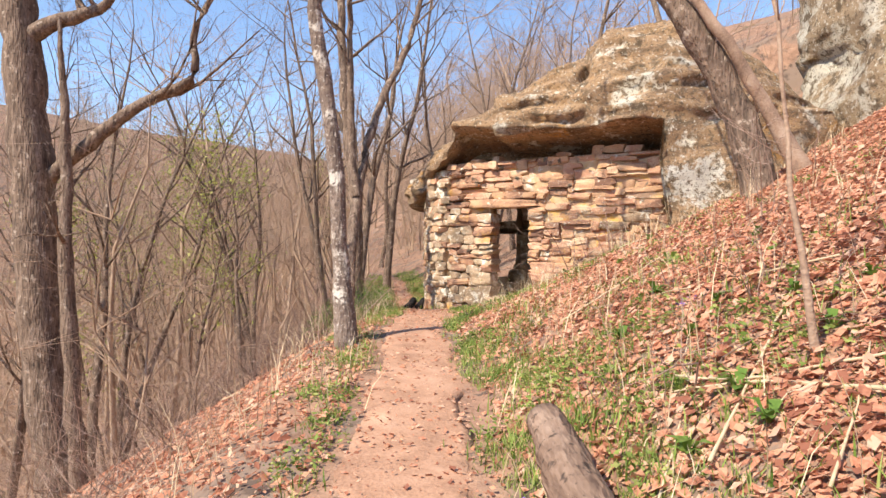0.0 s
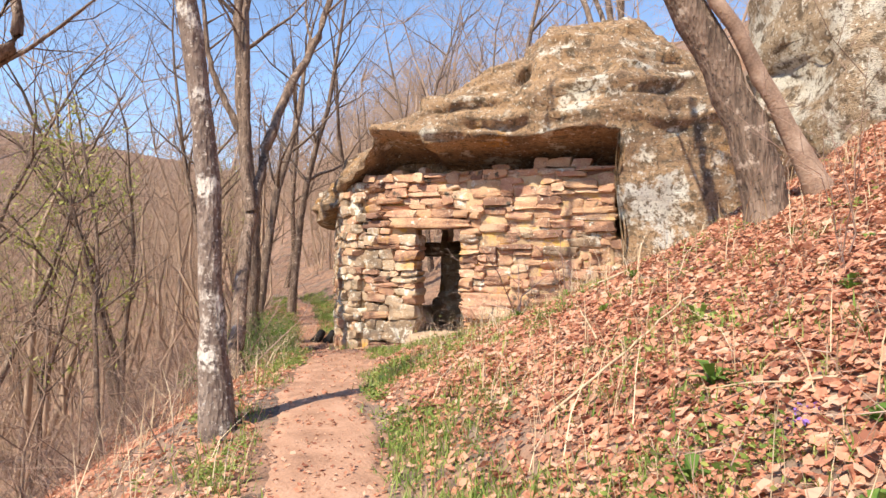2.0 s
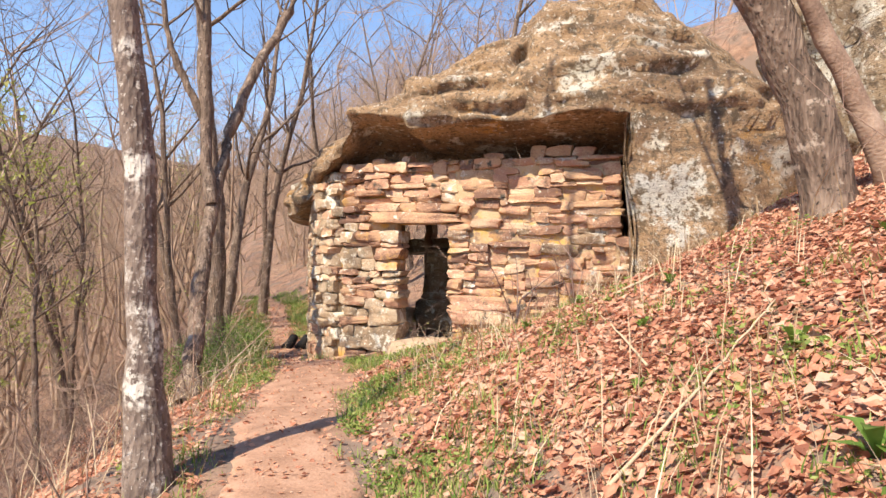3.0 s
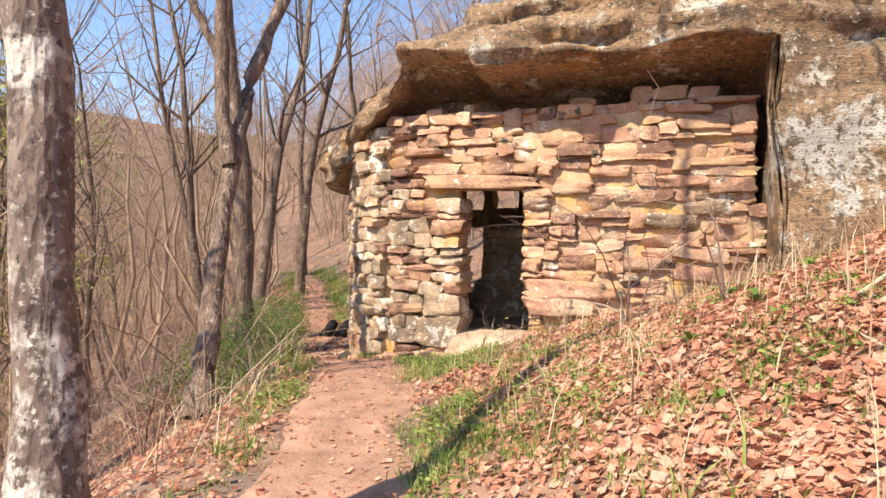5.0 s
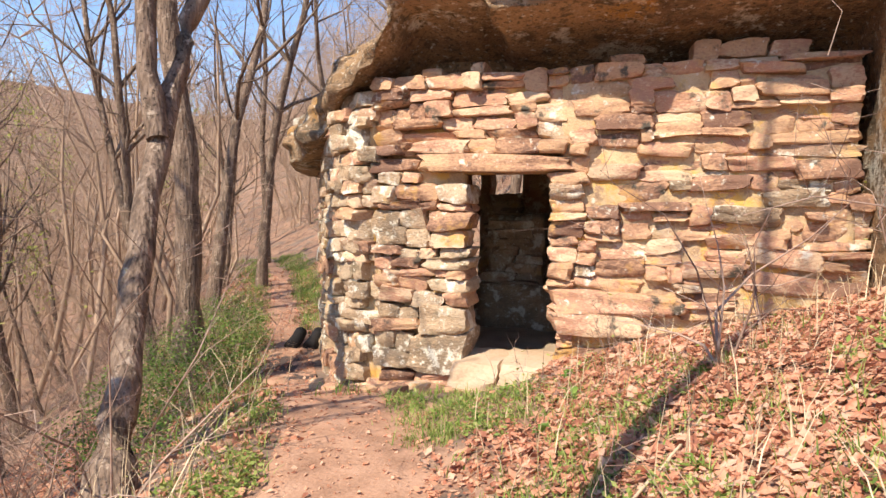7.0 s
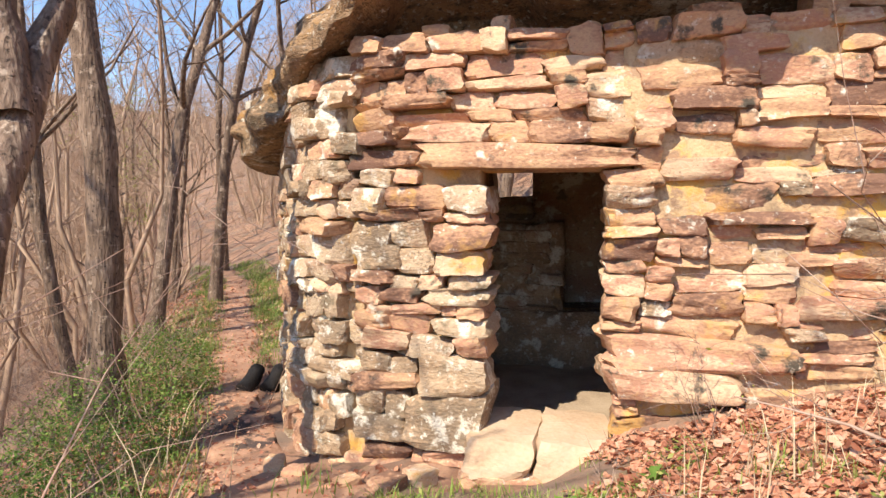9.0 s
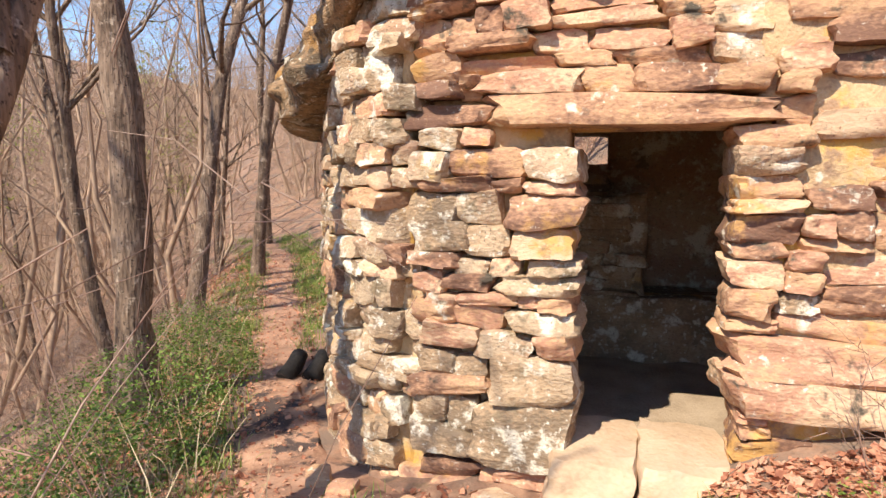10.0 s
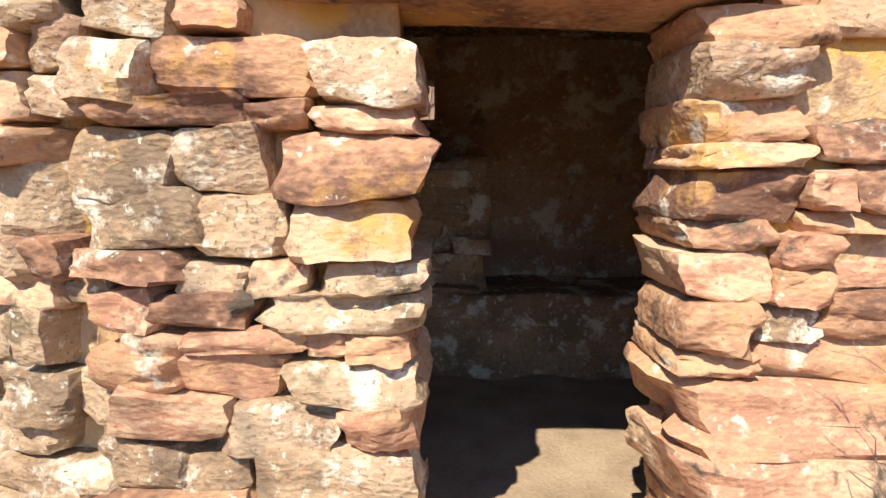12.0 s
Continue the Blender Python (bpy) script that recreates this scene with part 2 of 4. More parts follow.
# the trodden path, an uneven ribbon on the ground
py, px = np.arange(-2, 30, 0.12), np.linspace(-1, 1, 15)
PY, PX = np.meshgrid(py, px, indexing="ij")
wide = np.interp(py, [-2, 0, 5, 7, 10, 11.5, 12.4, 13.6, 16, 30], [0.42, 0.4, 0.36, 0.38, 0.5, 0.62, 0.45, 0.34, 0.3, 0.3])[:, None]
PYw = PY
PXw = path_centre(PY) + np.interp(PY, [9, 11.3, 12.6], [0, 0.15, 0]) + PX * (wide + 0.07 * bumps(PX * 3, PY, 2.3) + 0.04 * bumps(PX * 3, PY, 7.0))
PZ = height(PXw, PYw) + 0.014 * (1 - PX ** 4) - 0.008 * (np.abs(PX) > 0.99) + 0.006 * bumps(PXw, PYw, 9.0)
path = from_arrays("path", np.stack([PXw.ravel(), PYw.ravel(), PZ.ravel()], -1), grid_faces(len(py), 15)[:, ::-1], DIRT)
tagged(path, "narrow trodden footpath of pinkish-tan dirt and leaf crumbs", "path", kind="structure")


# ---- the great overhanging boulder ----
def rock_noise(p, s, k):
    return np.array([noise.noise(Vector((a[0] * s, a[1] * s, a[2] * s * k))) for a in p])


def boulder(name, label):
    us = np.concatenate([np.linspace(-1.85, 1.3, 74), np.linspace(1.33, 4.36, 80), np.linspace(4.4, 4.6, 8), np.linspace(4.65, 7.5, 50)])
    lip_v = np.interp(us, [-1.85, -1.0, 0.0, 0.55, 1.28, 1.36, 4.4, 5.4, 7.5], [1.7, 0.72, -0.14, -0.42, -0.50, -0.64, -0.62, -0.5, 0.8])
    lip_z = np.interp(us, [-1.85, -1.4, -0.8, 0.0, 0.55, 0.62, 1.28, 1.36, 4.38, 4.46, 7.5], [2.55, 2.56, 2.74, 3.26, 3.78, 3.80, 3.78, 3.66, 3.68, 0.9, 0.9])
    top_z = np.interp(us, [-1.85, -0.8, 0.0, 0.55, 1.2, 2.0, 2.84, 3.3, 3.7, 4.5, 5.3, 6.2, 7.5], [3.22, 3.62, 3.92, 4.1, 4.55, 4.85, 5.3, 5.7, 5.82, 5.9, 5.4, 4.6, 3.0])
    top_v = np.interp(us, [-1.55, -0.8, 0.55, 1.2, 2.84, 4.5, 7.5], [1.9, 1.3, 0.05, 0.2, 0.55, 0.9, 1.6])
    n_face, n_top, n_back, n_under = 44, 14, 6, 22
    rest_z = np.where(us > 4.38, 3.68, lip_z)
    rows = []
    for u, lv, lz, tz, tv, mz in zip(us, lip_v, lip_z, top_z, top_v, rest_z):
        mz = min(mz, tz - 0.08)
        a = np.linspace(0, 1, n_face)
        zf = np.concatenate([np.linspace(min(lz, mz), mz, 14, endpoint=False), np.linspace(mz, tz, n_face - 14)])
        k = np.clip((zf - mz) / (tz - mz), 0, 1)
        face = np.stack([np.full(n_face, u), lv + (tv - lv) * k ** 1.5 - 0.10 * np.sin(k * math.pi), zf], -1)
        b = np.linspace(0, 1, n_top + 1)[1:]
        top = np.stack([np.full(n_top, u), tv + (4.2 - tv) * b, tz - 0.5 * b + 0.1 * np.sin(b * 5)], -1)
        c = np.linspace(0, 1, n_back + 1)[1:]
        zb = min(lz, 2.9)
        back = np.stack([np.full(n_back, u), np.full(n_back, 4.2), tz - 0.5 + (zb - tz + 0.5) * c], -1)
        d = np.linspace(0, 1, n_under + 2)[1:-1] ** 0.8
        dip = zb + (lz - zb) * smooth((d - 0.15) / 0.85) - 0.10 * np.sin(d * math.pi)
        under = np.stack([np.full(n_under, u), 4.2 + (lv - 4.2) * d, dip], -1)
        rows.append(np.concatenate([face, top, back, under]))
    pts = np.array(rows)
    n = pts.shape[1]
    flat = pts.reshape(-1, 3)
    push = 0.10 * rock_noise(flat, 1.1, 1.4) + 0.07 * rock_noise(flat + 7, 2.6, 3.2) + 0.035 * rock_noise(flat + 3, 7.0, 2.6)
    ledge = 0.12 * np.tanh(6 * rock_noise(flat + 11, 1.5, 3.6)) + 0.03 * rock_noise(flat + 5, 14.0, 1.5)
    fade = 1.0
    flat[:, 1] -= (push + 0.6 * ledge) * fade
    flat[:, 2] += 0.5 * push
    flat[:, 0] += 0.16 * rock_noise(flat + 21, 1.3, 1.0) + 0.05 * rock_noise(flat + 2, 4.0, 1.0)
    # the dark cleft high on the face
    u, v, z = flat.T
    hole = np.exp(-((u - 2.9 - 0.25 * (z - 4.75)) / 0.09) ** 2 - ((z - 4.75) / 0.2) ** 2)
    flat[:, 1] += 0.5 * hole * (v < 0.7)
    faces = grid_faces(len(us), n, True)
    ends = [list(range(n))[::-1], list(range((len(us) - 1) * n, len(us) * n))]
    ob = from_arrays(name, flat, faces.tolist() + ends, ROCK)
    ob.matrix_world = HUT
    return tagged(ob, label, "boulder")


boulder("boulder", "huge lichen-streaked sandstone boulder overhanging the stone hut")


# ---- the stone hut ----
def stone_mesh(k, cuts=5):
    """A rough-hewn, chipped block about one metre in each direction, its front towards -y."""
    rng = random.Random(100 + k)
    bm = bmesh.new()
    bmesh.ops.create_cube(bm, size=1)
    bmesh.ops.subdivide_edges(bm, edges=bm.edges[:], cuts=cuts, use_grid_fill=True)
    skew, taper, tip = rng.uniform(-0.16, 0.16), rng.uniform(-0.2, 0.2), rng.uniform(-0.14, 0.14)
    off = Vector((k * 3.7, k * 1.3, k * 5.1))
    chips = []
    for _ in range(6):
        d = Vector((rng.choice((-1, 1)) * rng.uniform(0.2, 1), -rng.uniform(0.1, 1.1), rng.choice((-1, 1)) * rng.uniform(0.1, 1)))
        d.normalize()
        reach = abs(d.x) + abs(d.y) + abs(d.z)
        chips.append((d, reach * rng.uniform(0.80, 0.93)))
    for w in bm.verts:
        p = w.co.copy() * 2
        m = max(abs(p.x), abs(p.y), abs(p.z))
        r = (abs(p.x) ** 13 + abs(p.y) ** 13 + abs(p.z) ** 13) ** (1 / 13)
        p = p * (m / r)
        n = noise.noise_vector(p * 0.9 + off) * 0.20
        p += Vector((n.x * 0.6, n.y * 0.8, n.z * 0.9))
        for d, reach in chips:
            over = p.dot(d) - reach
            if over > 0:
                p -= d * over * 0.92
        n = noise.noise_vector(p * 2.2 + off) * 0.11 + noise.noise_vector(p * 5.0 + off) * 0.05
        p += n
        p.x += skew * p.z + taper * 0.3 * p.y
        p.z *= 1 + taper * p.x
        p.y += tip * p.z
        w.co = p / 2
    me = bpy.data.meshes.new("stone")
    bm.to_mesh(me)
    bm.free()
    me.polygons.foreach_set("use_smooth", [True] * len(me.polygons))
    me.set_sharp_from_angle(angle=radians(26))
    return me


VARIANTS = {}
for mat in (STONE, GREY_STONE, PALE_STONE):
    VARIANTS[mat.name] = []
    for k in range(26):
        me = stone_mesh(k)
        me.materials.append(mat)
        VARIANTS[mat.name].append(me)

# the wall's face in plan, from the back of its end to the boulder
LINE = [(-1.75, 2.6), (-1.25, 1.72), (-0.86, 0.98), (-0.5, 0.42), (-0.15, 0.11), (0.3, 0.0), (4.32, 0.0)]
LENGTHS = [0.0]
for a, b in zip(LINE, LINE[1:]):
    LENGTHS.append(LENGTHS[-1] + math.dist(a, b))
FRONT = LENGTHS[5]  # along the line, where u = 0.3


def on_line(s):
    """Place and tangent at s metres along the wall's face."""
    for i in range(len(LINE) - 1):
        if s <= LENGTHS[i + 1] or i == len(LINE) - 2:
            a, b = Vector(LINE[i]), Vector(LINE[i + 1])
            t = (b - a).normalized()
            return a + t * (s - LENGTHS[i]), t


def at_u(u):
    return FRONT + u - 0.3


hut = new("stone_hut")
hut.matrix_world = HUT
tagged(hut, "roofless rubble hut of tan sandstone built under the boulder", "stone hut")


def ribbon(s0, s1, z0, z1, inset, thick, seed):
    """A solid stretch of wall core between two heights, uneven on its face."""
    bm = bmesh.new()
    cols, rows = max(2, int((s1 - s0) / 0.06)), max(2, int((z1 - z0) / 0.06))
    front, back = [], []
    for i in range(cols + 1):
        s = s0 + (s1 - s0) * i / cols
        p, t = on_line(s)
        nrm = Vector((-t.y, t.x))
        cf, cb = [], []
        for j in range(rows + 1):
            z = z0 + (z1 - z0) * j / rows
            n = 0.035 * noise.noise(Vector((s * 3 + seed, z * 4, seed))) + 0.02 * noise.noise(Vector((s * 9, z * 12, seed)))
            q = p + nrm * (inset + n)
            cf.append(bm.verts.new((q.x, q.y, z)))
            q = p + nrm * (inset + thick + n)
            cb.append(bm.verts.new((q.x, q.y, z)))
        front.append(cf)
        back.append(cb)
    for i in range(cols):
        for j in range(rows):
            bm.faces.new((front[i][j], front[i + 1][j], front[i + 1][j + 1], front[i][j + 1]))
            bm.faces.new((back[i][j], back[i][j + 1], back[i + 1][j + 1], back[i + 1][j]))
        bm.faces.new((front[i][0], back[i][0], back[i + 1][0], front[i + 1][0]))
        bm.faces.new((front[i][rows], front[i + 1][rows], back[i + 1][rows], back[i][rows]))
    for j in range(rows):
        bm.faces.new((front[0][j], front[0][j + 1], back[0][j + 1], back[0][j]))
        bm.faces.new((front[cols][j], back[cols][j], back[cols][j + 1], front[cols][j + 1]))
    return bm


DOOR0, DOOR1, SILL, HEAD = 1.08, 1.77, 0.55, 2.31
END_WALL = part("end_wall", ribbon(0, at_u(0.06), -0.1, 3.15, 0.09, 0.42, 1), MORTAR, hut, "curved end wall of grey weathered sandstone")
JAMB_WALL = part("door_pier", ribbon(at_u(0.06), at_u(DOOR0 - 0.06), 0.1, 3.18, 0.10, 0.36, 2), MORTAR, hut, "door pier of large lichened blocks")
OVER_WALL = part("wall_over_door", ribbon(at_u(DOOR0 - 0.06), at_u(DOOR1 + 0.06), HEAD + 0.12, 3.2, 0.10, 0.36, 3), MORTAR, hut)
LONG_WALL = part("front_wall", ribbon(at_u(DOOR1 + 0.18), at_u(4.30), 0.1, 3.22, 0.025, 0.42, 4), MORTAR, hut, "front wall of tan rubble set in sandy mortar")

rng = random.Random(7)


def lay(parent, s, z, length, tall, deep, proud, mat, tilt=0.0, name="stone", k=None):
    """One block: its middle at s along the wall and z up, its face proud of the wall's line."""
    p, t = on_line(s)
    nrm = Vector((-t.y, t.x))
    q = p + nrm * (deep / 2 - proud)
    ob = new(name, rng.choice(VARIANTS[mat.name]) if k is None else VARIANTS[mat.name][k])
    turn = math.atan2(t.y, t.x)
    ob.parent = parent
    flip = rng.choice((1, -1))
    ob.matrix_basis = Matrix.Translation((q.x, q.y, z)) @ Matrix.Rotation(turn, 4, "Z") @ Matrix.Rotation(tilt, 4, "Y") @ Matrix.Diagonal((length * flip, deep, tall, 1))
    return ob


def course_run(parent, s0, s1, z, tall, mat_at, deep=(0.26, 0.38), proud=(0.0, 0.07), run=(0.16, 0.5), fill=1.03):
    s = s0
    while s < s1 - 0.05:
        length = rng.uniform(*run)
        if s + length > s1 - 0.10:
            length = s1 - s
        h = tall * rng.uniform(0.84, 1.22)
        lay(parent, s + length / 2, z + tall / 2 + rng.uniform(-0.025, 0.025), length * fill, h, rng.uniform(*deep), rng.uniform(*proud), mat_at(s), rng.uniform(-0.09, 0.09))
        s += length


def rubble(parent, s0, s1, z0, z1, mat_at, run=(0.14, 0.62), rise=(0.055, 0.165), proud=(-0.045, 0.085), cap=None, jamb=False):
    """Uncoursed rubble: each stone goes on the lowest free stretch of the work."""
    step = 0.02
    n = int((s1 - s0) / step)
    top = [z0 + 0.03 * noise.noise(Vector((i * 0.09, 5, 0))) for i in range(n)]
    limit = [min(z1, cap(s0 + i * step)) if cap else z1 for i in range(n)]
    while True:
        live = [i for i in range(n) if top[i] < limit[i] - 0.03]
        if not live:
            return
        a = min(live, key=lambda i: top[i])
        b = a
        while b + 1 < n and abs(top[b + 1] - top[a]) < 0.045 and top[b + 1] < limit[b + 1] - 0.03:
            b += 1
        while a > 0 and abs(top[a - 1] - top[b]) < 0.045 and top[a - 1] < limit[a - 1] - 0.03:
            a -= 1
        room = b - a + 1
        wide = int(rng.uniform(*run) / step)
        if room - wide < 6:
            wide = room
        if rng.random() < 0.5 and room > wide and a > 0:
            a = b + 1 - wide
        at_jamb = jamb and a == 0
        if at_jamb:
            wide = min(wide, rng.randint(11, 19))
        b = a + wide - 1
        base, lid = max(top[a:b + 1]), min(limit[a:b + 1])
        tall = rng.uniform(*rise) * (0.75 if wide < 8 else 1.0)
        if lid - base - tall < 0.05:
            tall = max(0.05, lid - base)
        lay(parent, s0 + (a + b + 1) * step / 2, base + tall / 2, max(0.08, wide * step) * rng.uniform(1.0, 1.08), tall * rng.uniform(1.0, 1.16), 0.46 if at_jamb else rng.uniform(0.26, 0.38),
            rng.uniform(0.03, 0.08) if at_jamb else rng.uniform(*proud), mat_at(0), rng.uniform(-0.04, 0.04) if at_jamb else rng.gauss(0, 0.05))
        for i in range(a, b + 1):
            top[i] = base + tall


def end_tone(s):
    return GREY_STONE if rng.random() < 0.72 else STONE


def pier_tone(s):
    return GREY_STONE if rng.random() < 0.42 else STONE


def front_tone(s):
    return GREY_STONE if rng.random() < 0.10 else STONE


# end wall and rounded corner: thin, ragged courses
z = -0.02
while z < 3.12:
    tall = rng.choice((0.10, 0.13, 0.16, 0.19)) if z > 0.5 else rng.choice((0.16, 0.2))
    course_run(END_WALL, 0.0 + rng.uniform(0, 0.15), at_u(rng.uniform(-0.05, 0.2)), z, tall, end_tone, proud=(-0.02, 0.09), run=(0.15, 0.38))
    z += tall

# door pier: big blocks low at the jamb, thin flags between
PIER = [(0.26, 0.12, 0.42), (0.37, 0.40, 0.56), (0.77, 0.27, 0.48), (1.04, 0.14, 0.23), (1.18, 0.12, 0.38), (1.30, 0.09, 0.20), (1.39, 0.11, 0.46), (1.50, 0.10, 0.3),
        (1.60, 0.17, 0.36), (1.77, 0.18, 0.42), (1.95, 0.08, 0.3), (2.03, 0.18, 0.30)]
for z, tall, block in PIER:
    big = tall > 0.2
    lay(JAMB_WALL, at_u(DOOR0 + 0.01 - block / 2 + rng.uniform(-0.02, 0.02)), z + tall / 2, block, tall * 1.03, 0.50, 0.10 if big else rng.uniform(0.04, 0.09), GREY_STONE if big else pier_tone(0), rng.uniform(-0.03, 0.03))
    course_run(JAMB_WALL, at_u(0.12 + rng.uniform(-0.05, 0.08)), at_u(DOOR0 - block), z, tall, pier_tone, run=(0.18, 0.42)) if tall < 0.2 and tall > 0.05 else \
        [course_run(JAMB_WALL, at_u(0.12), at_u(DOOR0 - block), z + i * tall / 2, tall / 2, pier_tone, run=(0.22, 0.42)) for i in range(2)] if big else None
for z in (0.02, 0.14):
    course_run(JAMB_WALL, at_u(0.0), at_u(1.0), z, 0.13, end_tone, run=(0.2, 0.4), proud=(0.0, 0.12))
# stones running on above pier and door up to the ragged top
z = 2.22
for tall in (0.12, 0.12):
    course_run(JAMB_WALL, at_u(0.1 + rng.uniform(-0.05, 0.1)), at_u(0.60), z, tall, pier_tone, run=(0.2, 0.5))
    z += tall
rubble(OVER_WALL, at_u(0.1), at_u(2.02), 2.48, 3.24, front_tone)
# the lintel
lay(hut, at_u(1.30), 2.395, 1.40, 0.17, 0.46, 0.10, STONE, 0.02, "lintel", 4)["label"] = "long pinkish sandstone lintel over the doorway"
# rubble to the right of the door, jamb blocks deeper
for u0, u1, z0, z1, proud in ((1.86, 3.0, 1.03, 1.24, 0.09), (1.86, 2.66, 0.84, 1.04, 0.13)):
    lay(LONG_WALL, at_u((u0 + u1) / 2), (z0 + z1) / 2, u1 - u0, z1 - z0, 0.48, proud, STONE, 0.015)
rubble(LONG_WALL, at_u(1.93), at_u(2.66), 0.28, 0.84, front_tone, proud=(-0.09, 0.0), jamb=True)
rubble(LONG_WALL, at_u(2.66), at_u(2.98), 0.28, 1.03, front_tone)
rubble(LONG_WALL, at_u(2.98), at_u(4.44), 0.28, 1.25, front_tone)
rubble(LONG_WALL, at_u(DOOR1 + 0.08), at_u(4.44), 1.25, 3.24, front_tone, cap=lambda s: 2.30 if s < at_u(2.02) else 3.24 if s < at_u(4.30) else 2.1, jamb=True)
# upper row under the boulder, broken and set back
for s, z, l, h in ((2.5, 3.30, 0.3, 0.1), (3.15, 3.34, 0.22, 0.2), (3.45, 3.34, 0.38, 0.16), (3.8, 3.32, 0.3, 0.14), (0.7, 3.28, 0.2, 0.1), (1.15, 3.3, 0.14, 0.12)):
    lay(OVER_WALL, at_u(s), z, l, h, 0.3, -0.08, STONE)
# threshold slabs and the loose stones before it
for u, w, zc in ((1.20, 0.475, 0.43), (1.665, 0.475, 0.44)):
    lay(hut, at_u(u), zc, w, 0.26, 0.74, 0.26, PALE_STONE, 0, "threshold", 7)["label"] = "pale worn threshold slab with a crack"
lay(hut, at_u(1.45), 0.24, 1.05, 0.2, 0.6, 0.32, STONE, 0, "footing_stone", 9)


def room_block(name, u0, u1, v0, v1, z0, z1, mat, label=""):
    """A squared mass of masonry inside, with an uneven skin."""
    bm = bmesh.new()
    bmesh.ops.create_cube(bm, size=1)
    bmesh.ops.subdivide_edges(bm, edges=bm.edges[:], cuts=11, use_grid_fill=True)
    for w in bm.verts:
        p = Vector((u0 + (w.co.x + 0.5) * (u1 - u0), v0 + (w.co.y + 0.5) * (v1 - v0), z0 + (w.co.z + 0.5) * (z1 - z0)))
        p += noise.noise_vector(p * 3.1) * 0.05
        w.co = p
    return part(name, bm, mat, hut, label)


# added block, hidden behind the wall top: keeps sun from entering under the boulder
room_block("sun_gap_block", 0.2, 4.45, 0.72, 1.0, 2.7, 3.6, ROCK)
# floor, ledge, pier stub and the rear wall with its openings
room_block("earth_floor", 0.1, 4.4, 0.30, 3.3, 0.05, 0.42, DUST, "bare dusty earth floor")
LEDGE = room_block("ledge", 0.6, 4.4, 2.35, 3.15, 0.3, 1.0, GREY_STONE, "low stone ledge along the rear wall")
STUB = room_block("inner_pier", 0.78, 1.52, 2.5, 3.1, 0.9, 1.92, GREY_STONE, "broken stone pier inside")
REAR = [room_block("rear_wall", 0.52, 0.66, 3.1, 3.5, 0.2, 3.1, GREY_STONE, "rear wall of dark rubble with gaps"),
        room_block("rear_wall", 0.66, 1.14, 3.1, 3.5, 0.2, 2.22, GREY_STONE), room_block("rear_wall", 0.64, 1.16, 3.1, 3.5, 2.54, 3.15, GREY_STONE),
        room_block("rear_wall", 1.14, 4.45, 3.1, 3.6, 0.2, 3.2, GREY_STONE), room_block("rear_wall", -0.25, 0.54, 3.1, 3.5, 0.2, 0.78, GREY_STONE),
        room_block("rear_lintel", -0.3, 0.56, 3.1, 3.5, 1.9, 2.18, GREY_STONE), room_block("rear_wall", -1.5, -0.25, 2.9, 3.3, 0.0, 3.1, GREY_STONE)]
for i in range(46):
    ob = new("stone", rng.choice(VARIANTS[GREY_STONE.name]))
    ob.parent = STUB if i < 16 else REAR[1]
    if i < 16:
        c, tall = (rng.uniform(0.9, 1.4), 2.5, 0.98 + (i // 2) * 0.115), 0.12
    else:
        c, tall = (0.80 + rng.uniform(0, 0.2), 3.08, 0.98 + ((i - 16) // 2) * 0.078), 0.10
    ob.matrix_basis = Matrix.Translation(c) @ Matrix.Diagonal((rng.uniform(0.26, 0.45), 0.22, tall, 1))

# loose stones at the foot of the pier
for x, y, s in ((0.25, 11.95, 0.22), (0.02, 12.15, 0.16), (0.62, 11.82, 0.13), (0.72, 11.78, 0.10), (-0.1, 12.3, 0.14), (0.48, 12.05, 0.2), (-0.45, 12.75, 0.2), (-0.3, 12.55, 0.17)):
    ob = new("loose_stone", rng.choice(VARIANTS[STONE.name]))
    ob.matrix_world = Matrix.Translation((x, y, float(height(x, y)) + s * 0.12)) @ Matrix.Rotation(rng.uniform(0, 6), 4, "Z") @ Matrix.Diagonal((s, s * 0.8, s * 0.5, 1))
    tagged(ob, "loose reddish sandstone chunk on the dirt by the hut", "stone", "fallen stones by the hut")


# ---- the cliff further up the slope ----
def crag(name, centre, size, seed, label):
    bm = bmesh.new()
    bmesh.ops.create_cube(bm, size=2)
    bmesh.ops.subdivide_edges(bm, edges=bm.edges[:], cuts=31, use_grid_fill=True)
    for w in bm.verts:
        p = w.co.copy()
        m = max(abs(p.x), abs(p.y), abs(p.z))
        r = (abs(p.x) ** 5 + abs(p.y) ** 5 + abs(p.z) ** 5) ** 0.2
        p = p * (m / r)
        q = Vector((p.x * size[0], p.y * size[1], p.z * size[2]))
        n = noise.noise_vector(q * 0.7 + Vector((seed, 0, 0))) * 0.35 + noise.noise_vector(Vector((q.x * 1.6, q.y * 1.6, q.z * 5))) * 0.13
        w.co = q + n
    ob = part(name, bm, PALE_ROCK, None, "", Matrix.Translation(centre))
    return tagged(ob, label, "rock")


crag("rock_outcrop", (8.7, 10.9, 5.0), (1.9, 1.5, 2.3), 3.0, "pale lichen-covered sandstone outcrop up the slope")


